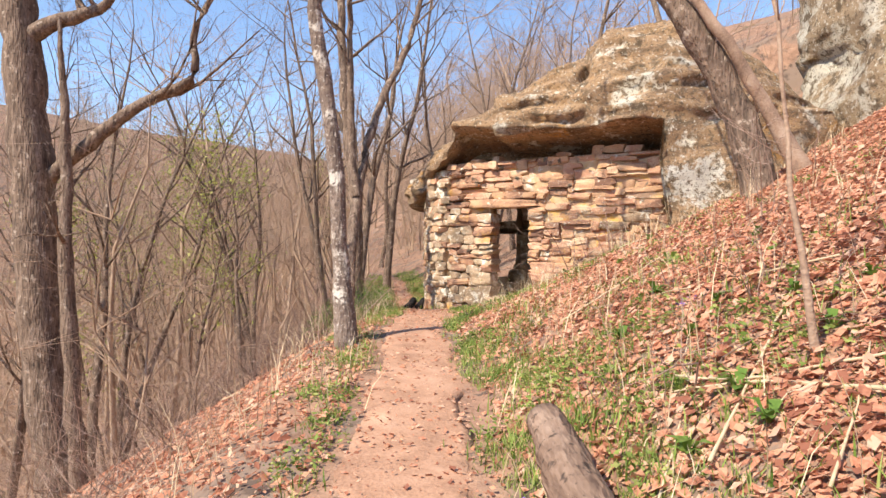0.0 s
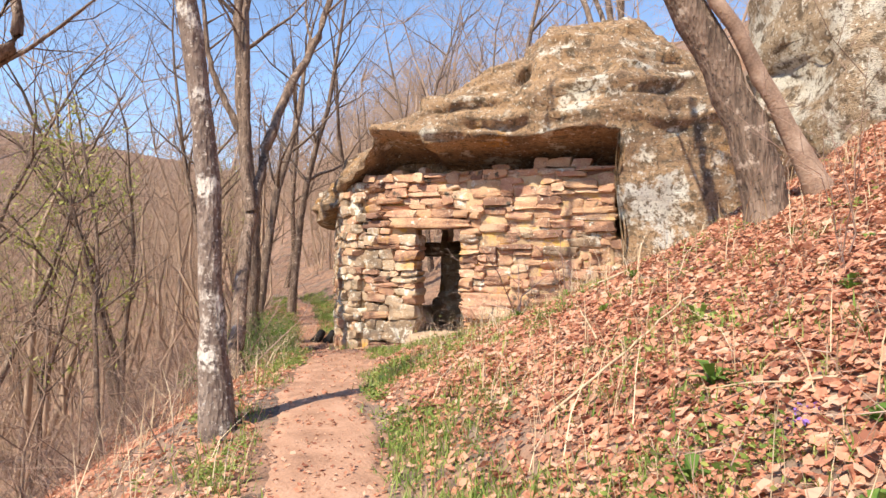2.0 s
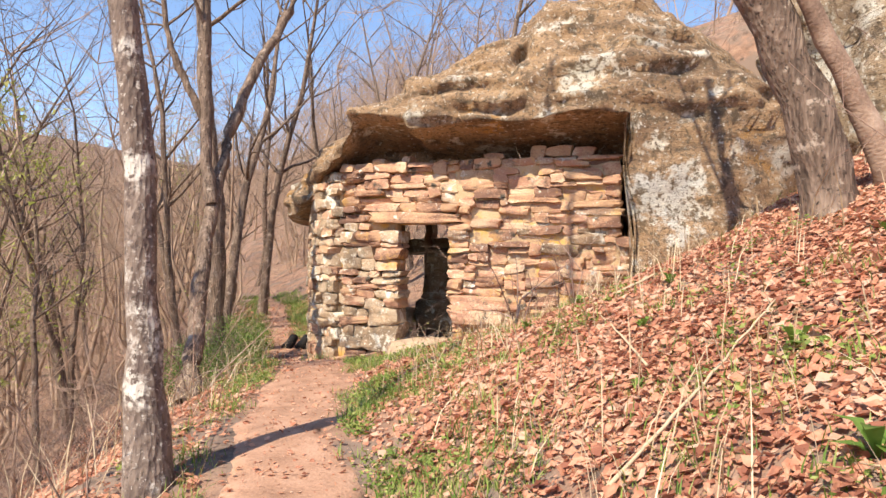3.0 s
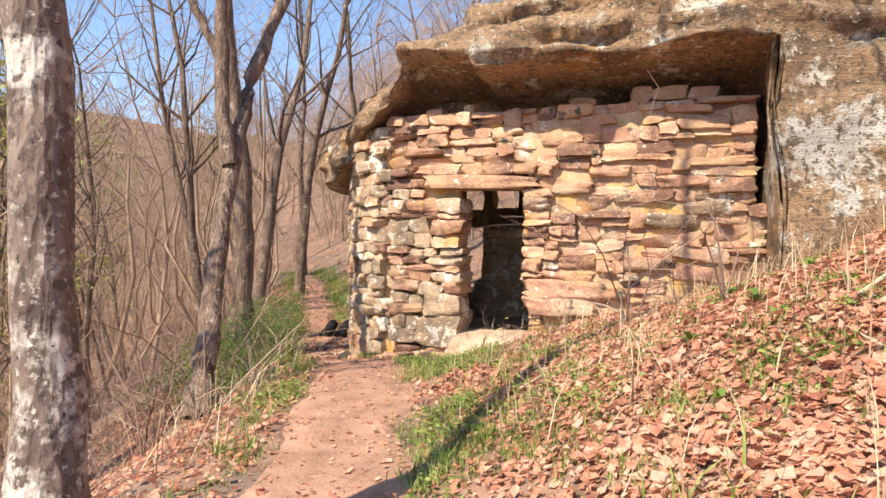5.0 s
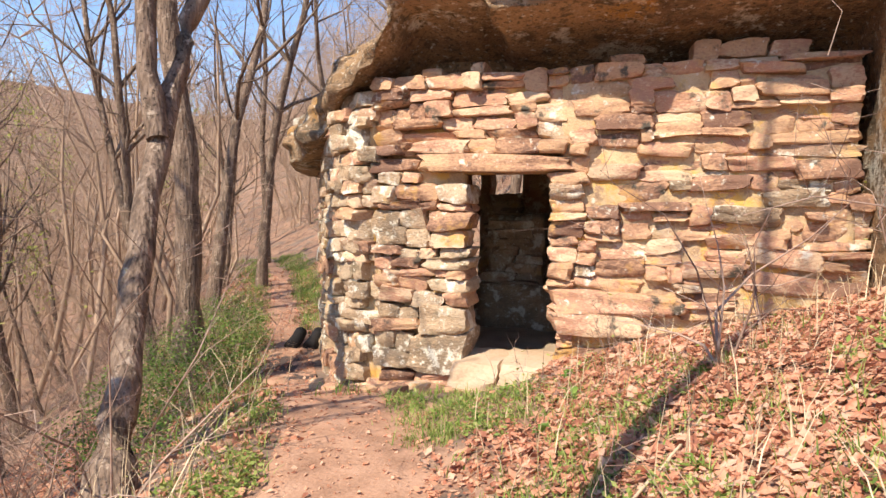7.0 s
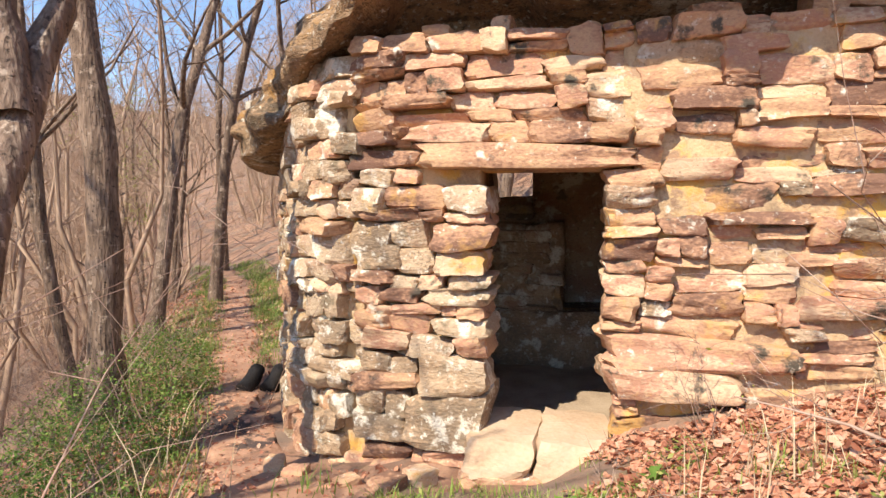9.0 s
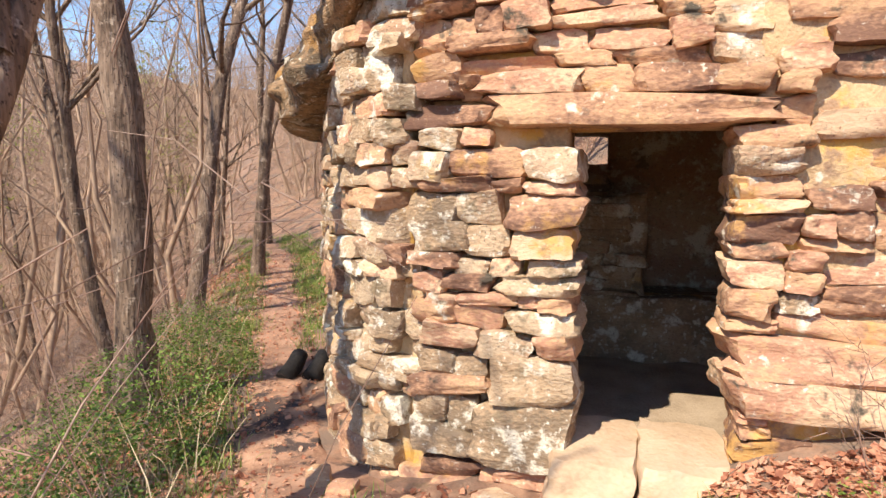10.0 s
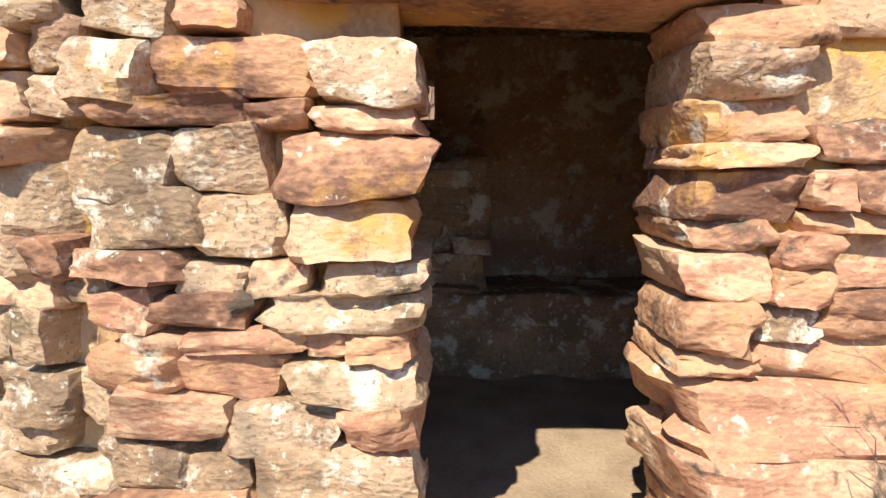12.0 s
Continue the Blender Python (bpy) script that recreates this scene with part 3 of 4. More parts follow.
# ---- trees ----
def tube(path, radii, sides):
    """Vertices and faces of a bent, tapering branch."""
    pts = np.asarray(path, float)
    d = np.gradient(pts, axis=0)
    d /= np.linalg.norm(d, axis=1)[:, None] + 1e-9
    ref = np.where(np.abs(d[:, 2:3]) > 0.9, np.array([[1.0, 0, 0]]), np.array([[0, 0, 1.0]]))
    a = np.cross(d, ref)
    a /= np.linalg.norm(a, axis=1)[:, None] + 1e-9
    b = np.cross(d, a)
    ang = np.linspace(0, 2 * math.pi, sides, endpoint=False)
    ring = np.cos(ang)[None, :, None] * a[:, None] + np.sin(ang)[None, :, None] * b[:, None]
    v = pts[:, None] + ring * np.asarray(radii)[:, None, None]
    return v.reshape(-1, 3), grid_faces(len(pts), sides, True)


def join(pieces):
    vs, fs, n = [], [], 0
    for v, f in pieces:
        vs.append(v)
        fs.append(f + n)
        n += len(v)
    return np.concatenate(vs), np.concatenate(fs)


def bough(r, start, way, length, radius, level, out, wander=0.25, lift=0.12, segs=5, kids=(4, 6), sides=(7, 5, 3, 3), least=2):
    """A bough and its branches, into out as (level, path, radii)."""
    p, w = np.array(start, float), np.array(way, float)
    path, radii = [p.copy()], [radius]
    for i in range(segs):
        w = w + r.normal(0, wander, 3) * (0.6 if level == 0 else 1.0)
        w[2] += lift
        w /= np.linalg.norm(w)
        p = p + w * length / segs
        path.append(p.copy())
        radii.append(radius * (1 - 0.82 * (i + 1) / segs))
    out.append((level, path, radii))
    if level >= len(kids):
        return
    for _ in range(kids[level]):
        k = r.uniform(0.25, 1.0) * segs
        i = min(int(k), segs - 1)
        q = np.array(path[i]) + (np.array(path[i + 1]) - np.array(path[i])) * (k - i)
        side = r.normal(0, 1, 3)
        d = np.array(path[i + 1]) - np.array(path[i])
        d /= np.linalg.norm(d)
        side -= d * side.dot(d)
        side /= np.linalg.norm(side)
        a = r.uniform(0.5, 1.1)
        bough(r, q, d * math.cos(a) + side * math.sin(a), length * r.uniform(0.35, 0.62), max(0.002, radii[i] * r.uniform(0.35, 0.6)), level + 1, out, wander * 1.1, lift, max(least, segs - 1), kids, sides, least)


def skin(branches, sides):
    return join([tube(p, rr, sides[min(level, len(sides) - 1)]) for level, p, rr in branches])


def refine(points, radii, step=0.25, wobble=0.012, seed=0):
    """A trunk's guide line made dense and slightly irregular."""
    pts, rad = np.array(points, float), np.array(radii, float)
    s = np.concatenate([[0], np.cumsum(np.linalg.norm(np.diff(pts, axis=0), axis=1))])
    t = np.arange(0, s[-1], step)
    q = np.stack([np.interp(t, s, pts[:, i]) for i in range(3)], -1)
    k = np.array([0.25, 0.5, 0.25])
    for _ in range(3):
        q[1:-1] = 0.25 * q[:-2] + 0.5 * q[1:-1] + 0.25 * q[2:]
    r = np.random.RandomState(seed)
    q += r.normal(0, wobble, q.shape) * np.minimum(1, t / 1.0)[:, None]
    return q, np.interp(t, s, rad) * (1 + 0.05 * np.sin(t * 5 + seed) + r.normal(0, 0.025, len(t)))


def guided_tree(name, label, mat, points, radii, limbs, seed, flare=1.5, boughs=7, bough_from=0.55, size=2.2, extra=()):
    """A tree with a given trunk line; limbs: (points, radii) lines of its own; boughs grow on the upper trunk."""
    r = np.random.RandomState(seed)
    q, rad = refine(points, radii, seed=seed)
    rad[:3] *= np.array([flare, 1 + (flare - 1) * 0.5, 1 + (flare - 1) * 0.2])
    base = q[0].copy()
    tree = new(name)
    tree.location = base
    tagged(tree, label, "tree")
    v, f = tube(q - base, rad, 16)
    n = np.array([noise.noise(Vector((a[0] * 9, a[1] * 9, a[2] * 1.6))) for a in v])
    c = np.repeat(q - base, 16, axis=0)
    v = c + (v - c) * (1 + 0.10 * n)[:, None]
    trunk = from_arrays("trunk", v, f, mat)
    trunk.parent = tree
    out = []
    for lp, lr in limbs:
        lq, lrad = refine(lp, lr, 0.2, 0.015, seed + 1)
        limb = from_arrays("limb", *tube(lq - base, lrad, 9), mat)
        limb.parent = tree
        for _ in range(9):
            i = r.randint(int(len(lq) * 0.35), len(lq) - 1)
            bough(r, lq[i] - base, np.array([r.normal(0, 0.8), r.normal(0, 0.8), 0.6]), size * r.uniform(0.4, 0.8), lrad[i] * 0.5, 1, out, kids=(4, 5, 3))
    for i in range(boughs):
        k = int(len(q) * (bough_from + (1 - bough_from) * i / boughs))
        a = r.uniform(0, 6.28)
        bough(r, q[k] - base, np.array([math.cos(a), math.sin(a), r.uniform(0.3, 1.0)]), size * r.uniform(0.7, 1.2), rad[k] * 0.42, 0, out, kids=(6, 6, 4))
    crown = from_arrays("crown", *skin(out, (6, 4, 3, 3)), mat)
    crown.parent = tree
    return tree


guided_tree("tree", "slender tree with pale mottled peeling bark beside the path", PALE_BARK,
            [(-1.02, 6.62, 0.30), (-1.06, 6.7, 0.6), (-1.16, 6.85, 1.63), (-1.22, 6.95, 2.7), (-1.39, 7.0, 3.55), (-1.49, 7.05, 4.35), (-1.39, 7.1, 5.5), (-1.24, 7.2, 7.5), (-1.14, 7.4, 10.5)],
            [0.12, 0.11, 0.092, 0.085, 0.085, 0.08, 0.07, 0.05, 0.02], [], 11, 1.35, 6, 0.6)
guided_tree("tree", "leaning forked grey tree on the path's outer edge", BARK,
            [(-1.66, 10.55, 0.1), (-1.67, 10.7, 0.5), (-1.70, 11.2, 1.27), (-1.65, 12.0, 2.72), (-1.5, 12.5, 3.76), (-1.34, 12.9, 4.56), (-0.82, 13.9, 6.0), (-0.51, 14.2, 7.3), (0.1, 14.6, 10.0)],
            [0.13, 0.112, 0.10, 0.09, 0.085, 0.08, 0.07, 0.055, 0.025],
            [([(-1.66, 11.8, 2.5), (-1.8, 12.0, 3.2), (-1.84, 12.2, 4.4), (-1.88, 12.3, 6.4), (-1.7, 12.4, 9.5)], [0.09, 0.085, 0.075, 0.055, 0.02])], 12, 1.35, 8, 0.62)
guided_tree("tree", "straight dark tree rising from the green undergrowth", BARK,
            [(-2.10, 14.7, 0.05), (-2.09, 14.7, 0.6), (-2.08, 14.7, 2.55), (-2.2, 14.75, 3.53), (-2.33, 14.8, 4.5), (-2.5, 15.0, 7.0), (-2.3, 15.2, 12)],
            [0.17, 0.155, 0.145, 0.135, 0.13, 0.10, 0.04], [([(-2.3, 14.8, 4.2), (-3.0, 14.9, 5.6), (-3.4, 15.2, 8.5)], [0.08, 0.06, 0.02])], 13, 1.3, 8, 0.5)
guided_tree("tree", "thick dark valley-side tree with long crooked limbs", BARK,
            [(-5.45, 9.0, -3.4), (-5.6, 9.0, -2.1), (-5.88, 9.0, 0.18), (-6.02, 9.0, 2.67), (-6.25, 9.0, 5.16), (-6.6, 9.1, 8), (-6.4, 9.2, 12)],
            [0.36, 0.32, 0.29, 0.28, 0.26, 0.2, 0.05],
            [([(-5.8, 9, 2.55), (-5.1, 8.9, 3.05), (-4.5, 8.9, 3.58), (-3.64, 8.9, 3.9), (-3.5, 8.9, 4.2), (-3.75, 8.9, 4.55), (-3.3, 8.9, 5.2), (-2.8, 8.8, 6.2)], [0.11, 0.10, 0.085, 0.07, 0.06, 0.05, 0.04, 0.015]),
             ([(-6.1, 9, 4.6), (-5.6, 8.9, 4.85), (-5.0, 8.9, 4.9), (-4.6, 8.8, 5.2), (-4.7, 8.8, 5.6), (-4.2, 8.8, 6.4)], [0.13, 0.11, 0.07, 0.055, 0.05, 0.02])], 14, 1.2, 7, 0.6, 3.0)
guided_tree("tree", "slim twin trunk beside the thick valley-side tree", BARK,
            [(-5.0, 8.6, -3.4), (-5.15, 8.6, -1.0), (-5.3, 8.6, 1.0), (-5.35, 8.7, 3.0), (-5.5, 8.8, 5.0)], [0.13, 0.115, 0.10, 0.07, 0.02], [], 15, 1.2, 4, 0.6, 1.5)
guided_tree("tree", "stout grey tree leaning downhill before the boulder", BARK,
            [(3.62, 6.9, 1.8), (3.60, 6.9, 2.2), (3.47, 6.9, 2.6), (3.31, 6.9, 3.1), (3.10, 6.9, 3.53), (2.83, 6.9, 3.96), (2.1, 7.0, 5.0), (1.4, 7.3, 9.0)],
            [0.22, 0.19, 0.17, 0.165, 0.155, 0.14, 0.11, 0.04], [], 16, 1.3, 6, 0.7)
guided_tree("tree", "split dead trunk with bare orange wood leaning downhill", DEADWOOD,
            [(3.98, 6.7, 2.25), (3.82, 6.7, 2.52), (3.56, 6.7, 3.03), (3.28, 6.7, 3.55), (2.88, 6.7, 4.08), (2.4, 6.75, 4.7)], [0.12, 0.09, 0.075, 0.065, 0.055, 0.02], [], 17, 1.3, 2, 0.8, 0.8)
guided_tree("sapling", "thin bare pinkish-grey sapling on the leafy slope", DEADWOOD,
            [(1.60, 2.62, 1.0), (1.56, 2.62, 1.35), (1.50, 2.65, 1.75), (1.47, 2.68, 2.2), (1.42, 2.7, 2.8), (1.35, 2.75, 3.6)], [0.017, 0.014, 0.012, 0.010, 0.008, 0.003], [], 18, 1.3, 4, 0.6, 0.6)


# tree kinds for the wood, grown once and repeated
def wood_kind(seed, tall, girth, kids, stems, lean=0.06):
    r = np.random.RandomState(seed)
    trunk, out = [], []
    for s in range(stems):
        p, w = np.array([0.0, 0, -0.4]), np.array([r.normal(0, lean * (1 + 1.5 * (stems > 1))), r.normal(0, lean * (1 + 1.5 * (stems > 1))), 1.0])
        n = 11
        path, rad = [p.copy()], [girth * 1.35]
        for i in range(n):
            w = w + r.normal(0, 0.07, 3)
            w[2] = max(w[2], 0.6)
            w /= np.linalg.norm(w)
            p = p + w * tall / n
            path.append(p.copy())
            rad.append(girth * (1 - 0.9 * (i + 1) / n))
        trunk.append((0, path, rad))
        for i in range(4, n + 1):
            for _ in range(2):
                a = r.uniform(0, 6.28)
                bough(r, path[i], np.array([math.cos(a), math.sin(a), r.uniform(0.5, 1.2)]), tall * r.uniform(0.14, 0.26), rad[i] * 0.5 + 0.004, 0, out, kids=kids)
    return trunk, out


KINDS = [wood_kind(31, 12, 0.13, (4, 3), 1), wood_kind(32, 10, 0.085, (4, 3), 2), wood_kind(33, 13, 0.16, (4, 3), 1), wood_kind(34, 8, 0.06, (4, 3), 1, 0.12), wood_kind(35, 11, 0.10, (4, 3), 2)]
PROTO = []
for k, (trunk, out) in enumerate(KINDS):
    PROTO.append((from_arrays("trunk", *skin(trunk, (9,)), BARK), from_arrays("crown", *skin(out, (4, 3, 3)), BARK)))
NAMES = ["tall bare grey-brown tree in the spring wood", "bare twin-stemmed tree with fine spreading twigs", "big bare dark-barked woodland tree", "spindly leaning bare young tree", "bare forked tree with a high open crown"]
first = {}
r = np.random.RandomState(5)


def plant(k, x, y, turn, size):
    m = Matrix.Translation((x, y, float(height(x, y)))) @ Matrix.Rotation(turn, 4, "Z") @ Matrix.Diagonal((size, size, size, 1))
    if k not in first:
        ob = tagged(new("tree"), NAMES[k], "tree", "trees of the wood")
        for piece in PROTO[k]:
            piece.parent = ob
        first[k] = ob
    else:
        ob = copy_thing(first[k], Matrix())
    ob.matrix_basis = m
    return ob


SPOTS = [(-2.1, 22.5), (-3.2, 17.5), (-2.9, 20.0), (-4.2, 13.0), (-3.6, 26.0), (-2.6, 29.0), (-4.9, 16.0), (-6.2, 19.5), (-5.0, 23.0), (-7.5, 14.0), (-6.8, 11.8), (-8.5, 17.0), (-3.5, 34.0),
         (-5.5, 31.0), (-8.0, 26.0), (-10.0, 21.0), (-9.0, 12.5), (-11.5, 15.5), (0.8, 22.0), (1.8, 22.5), (3.6, 20.0), (5.0, 23.5), (0.2, 28.0), (-0.6, 33.0), (7.5, 18.0), (3.0, 26.0), (9.5, 15.0), (8.4, 21.0), (11.0, 12.5), (6.3, 16.0)]
for i, (x, y) in enumerate(SPOTS):
    plant(i % 5, x, y, r.uniform(0, 6.28), r.uniform(0.75, 1.15))


# the wood beyond, past counting
def forest(name, label, templates, places, sizes, mat):
    vs, fs, n = [], [], 0
    for (x, y), s in zip(places, sizes):
        v, f = templates[r.randint(len(templates))]
        a = r.uniform(0, 6.28)
        q = v * s
        q = np.stack([q[:, 0] * math.cos(a) - q[:, 1] * math.sin(a) + x, q[:, 0] * math.sin(a) + q[:, 1] * math.cos(a) + y, q[:, 2] + float(height(x, y))], -1)
        vs.append(q)
        fs.append(f + n)
        n += len(v)
    v, f = np.concatenate(vs), np.concatenate(fs)
    me = bpy.data.meshes.new(name)
    me.vertices.add(len(v))
    me.vertices.foreach_set("co", v.ravel())
    me.loops.add(f.size)
    me.loops.foreach_set("vertex_index", f.ravel().astype(np.int32))
    me.polygons.add(len(f))
    me.polygons.foreach_set("loop_start", np.arange(0, f.size, f.shape[1], dtype=np.int32))
    me.materials.append(mat)
    me.update(calc_edges=True)
    return tagged(new(name, me), label, kind="stuff")


def cheap_kind(seed, tall, girth, kids, segs=3, boughs=18, low=2, spread=(0.18, 0.38)):
    rr = np.random.RandomState(seed)
    out, p, path = [], np.array([0.0, 0, -0.5]), [np.array([0.0, 0, -0.5])]
    for i in range(5):
        p = p + np.array([rr.normal(0, 0.25) * tall / 5, rr.normal(0, 0.25) * tall / 5, tall / 5])
        path.append(p.copy())
    rad = [girth * (1.2 - i * 0.21) for i in range(6)]
    out.append((0, path, rad))
    for i in range(boughs):
        k = rr.randint(low, 6)
        a = rr.uniform(0, 6.28)
        bough(rr, path[k], np.array([math.cos(a), math.sin(a), rr.uniform(0.1, 1.1)]), tall * rr.uniform(*spread), girth * (0.24 if low > 1 else 0.5), 1, out, segs=segs, kids=(0,) + kids, least=1)
    return skin(out, (4, 3, 3))


near_kinds = [cheap_kind(s, t, g, (5, 3), 2, 12) for s, t, g in ((51, 10, 0.07), (52, 12, 0.10), (53, 8, 0.05), (54, 9, 0.055))]
far_kinds = [cheap_kind(s, t, g, (4,), 2, 13) for s, t, g in ((61, 13, 0.13), (62, 15, 0.15), (63, 11, 0.11), (64, 12, 0.12))]


def scatter(count, xs, ys, keep):
    got = []
    while len(got) < count:
        x, y = r.uniform(*xs), r.uniform(*ys)
        if keep(x, y):
            got.append((x, y))
    return got


mid = scatter(150, (-42, 26), (4, 62), lambda x, y: (x < path_centre(y) - 2.6 - 0.02 * y or x > path_centre(y) + 2.2 and y > 24 or x > 9 and y > 10) and (x * x + y * y > 50) and not (x > -0.9 * y - 2 and y < 4))
forest("woodland", "dense bare spring woodland on the valley side", near_kinds, mid, r.uniform(0.42, 0.85, len(mid)), TWIG)
far = scatter(1150, (-170, 45), (25, 190), lambda x, y: 45 < math.hypot(x, y) < 215 and x < 0.3 * y + 4 and x > -1.3 * y - 5)
forest("far_woodland", "distant grey-brown wooded hillside", far_kinds, far, r.uniform(0.55, 1.0, len(far)), TWIG)
close = scatter(120, (-16, 1.5), (17, 48), lambda x, y: x < path_centre(y) - 1.5 or x > path_centre(y) + 2.2 and y > 24)
forest("woodland", "thin bare trunks crowding beyond the hut", near_kinds, close, r.uniform(0.6, 1.0, len(close)), TWIG)
ahead = scatter(420, (-60, 14), (30, 105), lambda x, y: abs(x - path_centre(y)) > 2 and x < 0.25 * y + 2)
forest("woodland", "bare grey-brown trees closing the valley ahead", far_kinds, ahead, r.uniform(0.4, 0.8, len(ahead)), TWIG)


# ---- undergrowth, litter and small things ----
def leafstuff(name, label, mat, places, make, kind="stuff"):
    """Many small pieces as one object; make(r, x, y) gives vertices and triangles."""
    pieces = [make(x, y) for x, y in places]
    v, f = join(pieces)
    ob = from_arrays(name, v, f, mat, False)
    return tagged(ob, label, kind=kind)


def hue(name, tones, rough=0.8, translucent=True):
    m = shader(name, tones, 1.2, rough, 0.0, 30.0, None, (1, 1, 1), -0.55)
    if translucent:
        n, l = m.node_tree.nodes, m.node_tree.links
        bsdf, thin, both = n["Principled BSDF"], n.new("ShaderNodeBsdfTranslucent"), n.new("ShaderNodeMixShader")
        l.new(bsdf.inputs["Base Color"].links[0].from_socket, thin.inputs["Color"])
        both.inputs[0].default_value = 0.3
        l.new(bsdf.outputs[0], both.inputs[1])
        l.new(thin.outputs[0], both.inputs[2])
        l.new(both.outputs[0], n["Material Output"].inputs["Surface"])
    return m


DRY_LEAF = hue("dry_oak_leaf", [(0.33, 0.135, 0.085), (0.58, 0.275, 0.17), (0.70, 0.39, 0.25), (0.54, 0.225, 0.135), (0.73, 0.47, 0.33)])
GRASS = hue("fresh_grass", [(0.13, 0.21, 0.04), (0.25, 0.35, 0.07), (0.38, 0.42, 0.14)], 0.6)
GREEN = hue("spring_leaf", [(0.07, 0.135, 0.025), (0.135, 0.235, 0.045), (0.25, 0.35, 0.08)], 0.6)
WEED = hue("low_weed_leaf", [(0.13, 0.20, 0.04), (0.25, 0.33, 0.075), (0.40, 0.43, 0.14)], 0.6)
BUD = hue("yellow_green_buds", [(0.26, 0.30, 0.06), (0.38, 0.42, 0.10), (0.46, 0.46, 0.16)], 0.7)
STRAW = hue("dead_grass_stalk", [(0.34, 0.24, 0.14), (0.52, 0.40, 0.26), (0.62, 0.50, 0.34)], 0.8, False)
BRUSH = hue("brush_stem", [(0.17, 0.11, 0.085), (0.32, 0.21, 0.16), (0.45, 0.33, 0.26)], 0.85, False)
VIOLET = hue("violet_petal", [(0.22, 0.12, 0.50), (0.34, 0.20, 0.65)], 0.6)
CHAR = shader("charred_wood", [(0.008, 0.008, 0.009), (0.02, 0.018, 0.018), (0.04, 0.034, 0.03)], 8.0, 0.8, 0.8, 40, None, (1, 1, 0.5))

OUTLINE = np.array([(0, 0), (0.34, 0.42), (0.03, 1.05), (-0.20, 0.62), (-0.30, 0.22)])
FAN = np.array([(0, i, i + 1) for i in range(1, 4)])
r = np.random.RandomState(21)


def leaf_batch(name, label, xs, ys, size, mat, lift=0.02, tilt=0.45):
    """Fallen leaves, each a curled lobed blade."""
    n = len(xs)
    s = size[0] + (size[1] - size[0]) * r.uniform(0, 1, n) ** 1.5
    a, b, c = r.uniform(0, 6.28, n), r.normal(0, tilt, n), r.normal(0, tilt, n)
    curl = r.uniform(-1.2, 2.2, n)
    ox, oy = OUTLINE[:, 0] * 1.0, OUTLINE[:, 1] - 0.5
    X = ox[None] * (s * r.uniform(0.6, 1.7, n))[:, None]
    Y = oy[None] * s[:, None]
    Z = curl[:, None] * (np.abs(ox)[None] * 0.7 + oy[None] ** 2 * 0.6) * s[:, None] + 0.02 * s[:, None] * r.normal(0, 1, (n, 5))
    Y2, Z2 = Y * np.cos(b)[:, None] - Z * np.sin(b)[:, None], Y * np.sin(b)[:, None] + Z * np.cos(b)[:, None]
    X2, Z3 = X * np.cos(c)[:, None] - Z2 * np.sin(c)[:, None], X * np.sin(c)[:, None] + Z2 * np.cos(c)[:, None]
    PX = X2 * np.cos(a)[:, None] - Y2 * np.sin(a)[:, None] + xs[:, None]
    PY = X2 * np.sin(a)[:, None] + Y2 * np.cos(a)[:, None] + ys[:, None]
    PZ = Z3 + (height(xs, ys) + r.uniform(0.2, 1, n) * lift)[:, None] + 0.5 * (height(PX, PY) - height(xs, ys)[:, None])
    v = np.stack([PX.ravel(), PY.ravel(), PZ.ravel()], -1)
    f = (FAN[None] + 5 * np.arange(n)[:, None, None]).reshape(-1, 3)
    return tagged(from_arrays(name, v, f, mat, False), label, kind="stuff")


def hut_uv(x, y):
    return 0.899 * x - 0.438 * (y - 12.7), 0.438 * x + 0.899 * (y - 12.7)


def free(x, y):
    u, v = hut_uv(x, y)
    return ~((v > -0.15) & (v < 4) & (u > -0.5 - 0.55 * v) & (u < 7))


# right-hand slope, thick; path edge and outer bank, thinner
xs, ys = r.uniform(-0.2, 6.2, 215000), r.uniform(0.3, 12.3, 215000)
d = xs - path_centre(ys)
clump = 0.5 + 0.5 * bumps(xs, ys, 1.7, 4.0)
keep = free(xs, ys) & (d > 0.5) & (r.rand(215000) < np.clip((d - 0.35) / 1.1, 0.12, 1) * (0.55 + 0.45 * clump)) & ~((ys > 10.2) & (xs < 1.1) & (r.rand(215000) < 0.88)) & ~((ys > 11.2) & (xs < 1.45))
leaf_batch("leaf_litter", "thick carpet of curled reddish-brown oak leaves", xs[keep], ys[keep], (0.020, 0.074), DRY_LEAF, 0.03, 0.38)
xs, ys = r.uniform(-5.0, -0.3, 42000), r.uniform(0.5, 17, 42000)
d = xs - path_centre(ys)
keep = (d < -0.48) & (r.rand(42000) < 0.85)
leaf_batch("leaf_litter", "dry leaves drifted on the outer bank of the path", xs[keep], ys[keep], (0.020, 0.074), DRY_LEAF, 0.03, 0.38)
xs, ys = r.uniform(-2.4, 1.2, 22000), r.uniform(0.5, 24, 22000)
d = xs - path_centre(ys)
keep = (np.abs(d) < 0.62) & free(xs, ys)
leaf_batch("leaf_crumbs", "crumbled leaf bits trodden into the path", xs[keep], ys[keep], (0.012, 0.055), DRY_LEAF, 0.022, 0.3)


xs, ys = r.uniform(-4.5, 3.0, 22000), r.uniform(12.2, 27, 22000)
d = xs - path_centre(ys)
keep = free(xs, ys) & (np.abs(d) < 2.6) & (r.rand(22000) < np.clip(np.abs(d) * 1.6, 0.28, 1))
leaf_batch("leaf_litter", "brown leaves and twig bits strewn beyond the hut", xs[keep], ys[keep], (0.03, 0.08), DRY_LEAF, 0.03, 0.5)


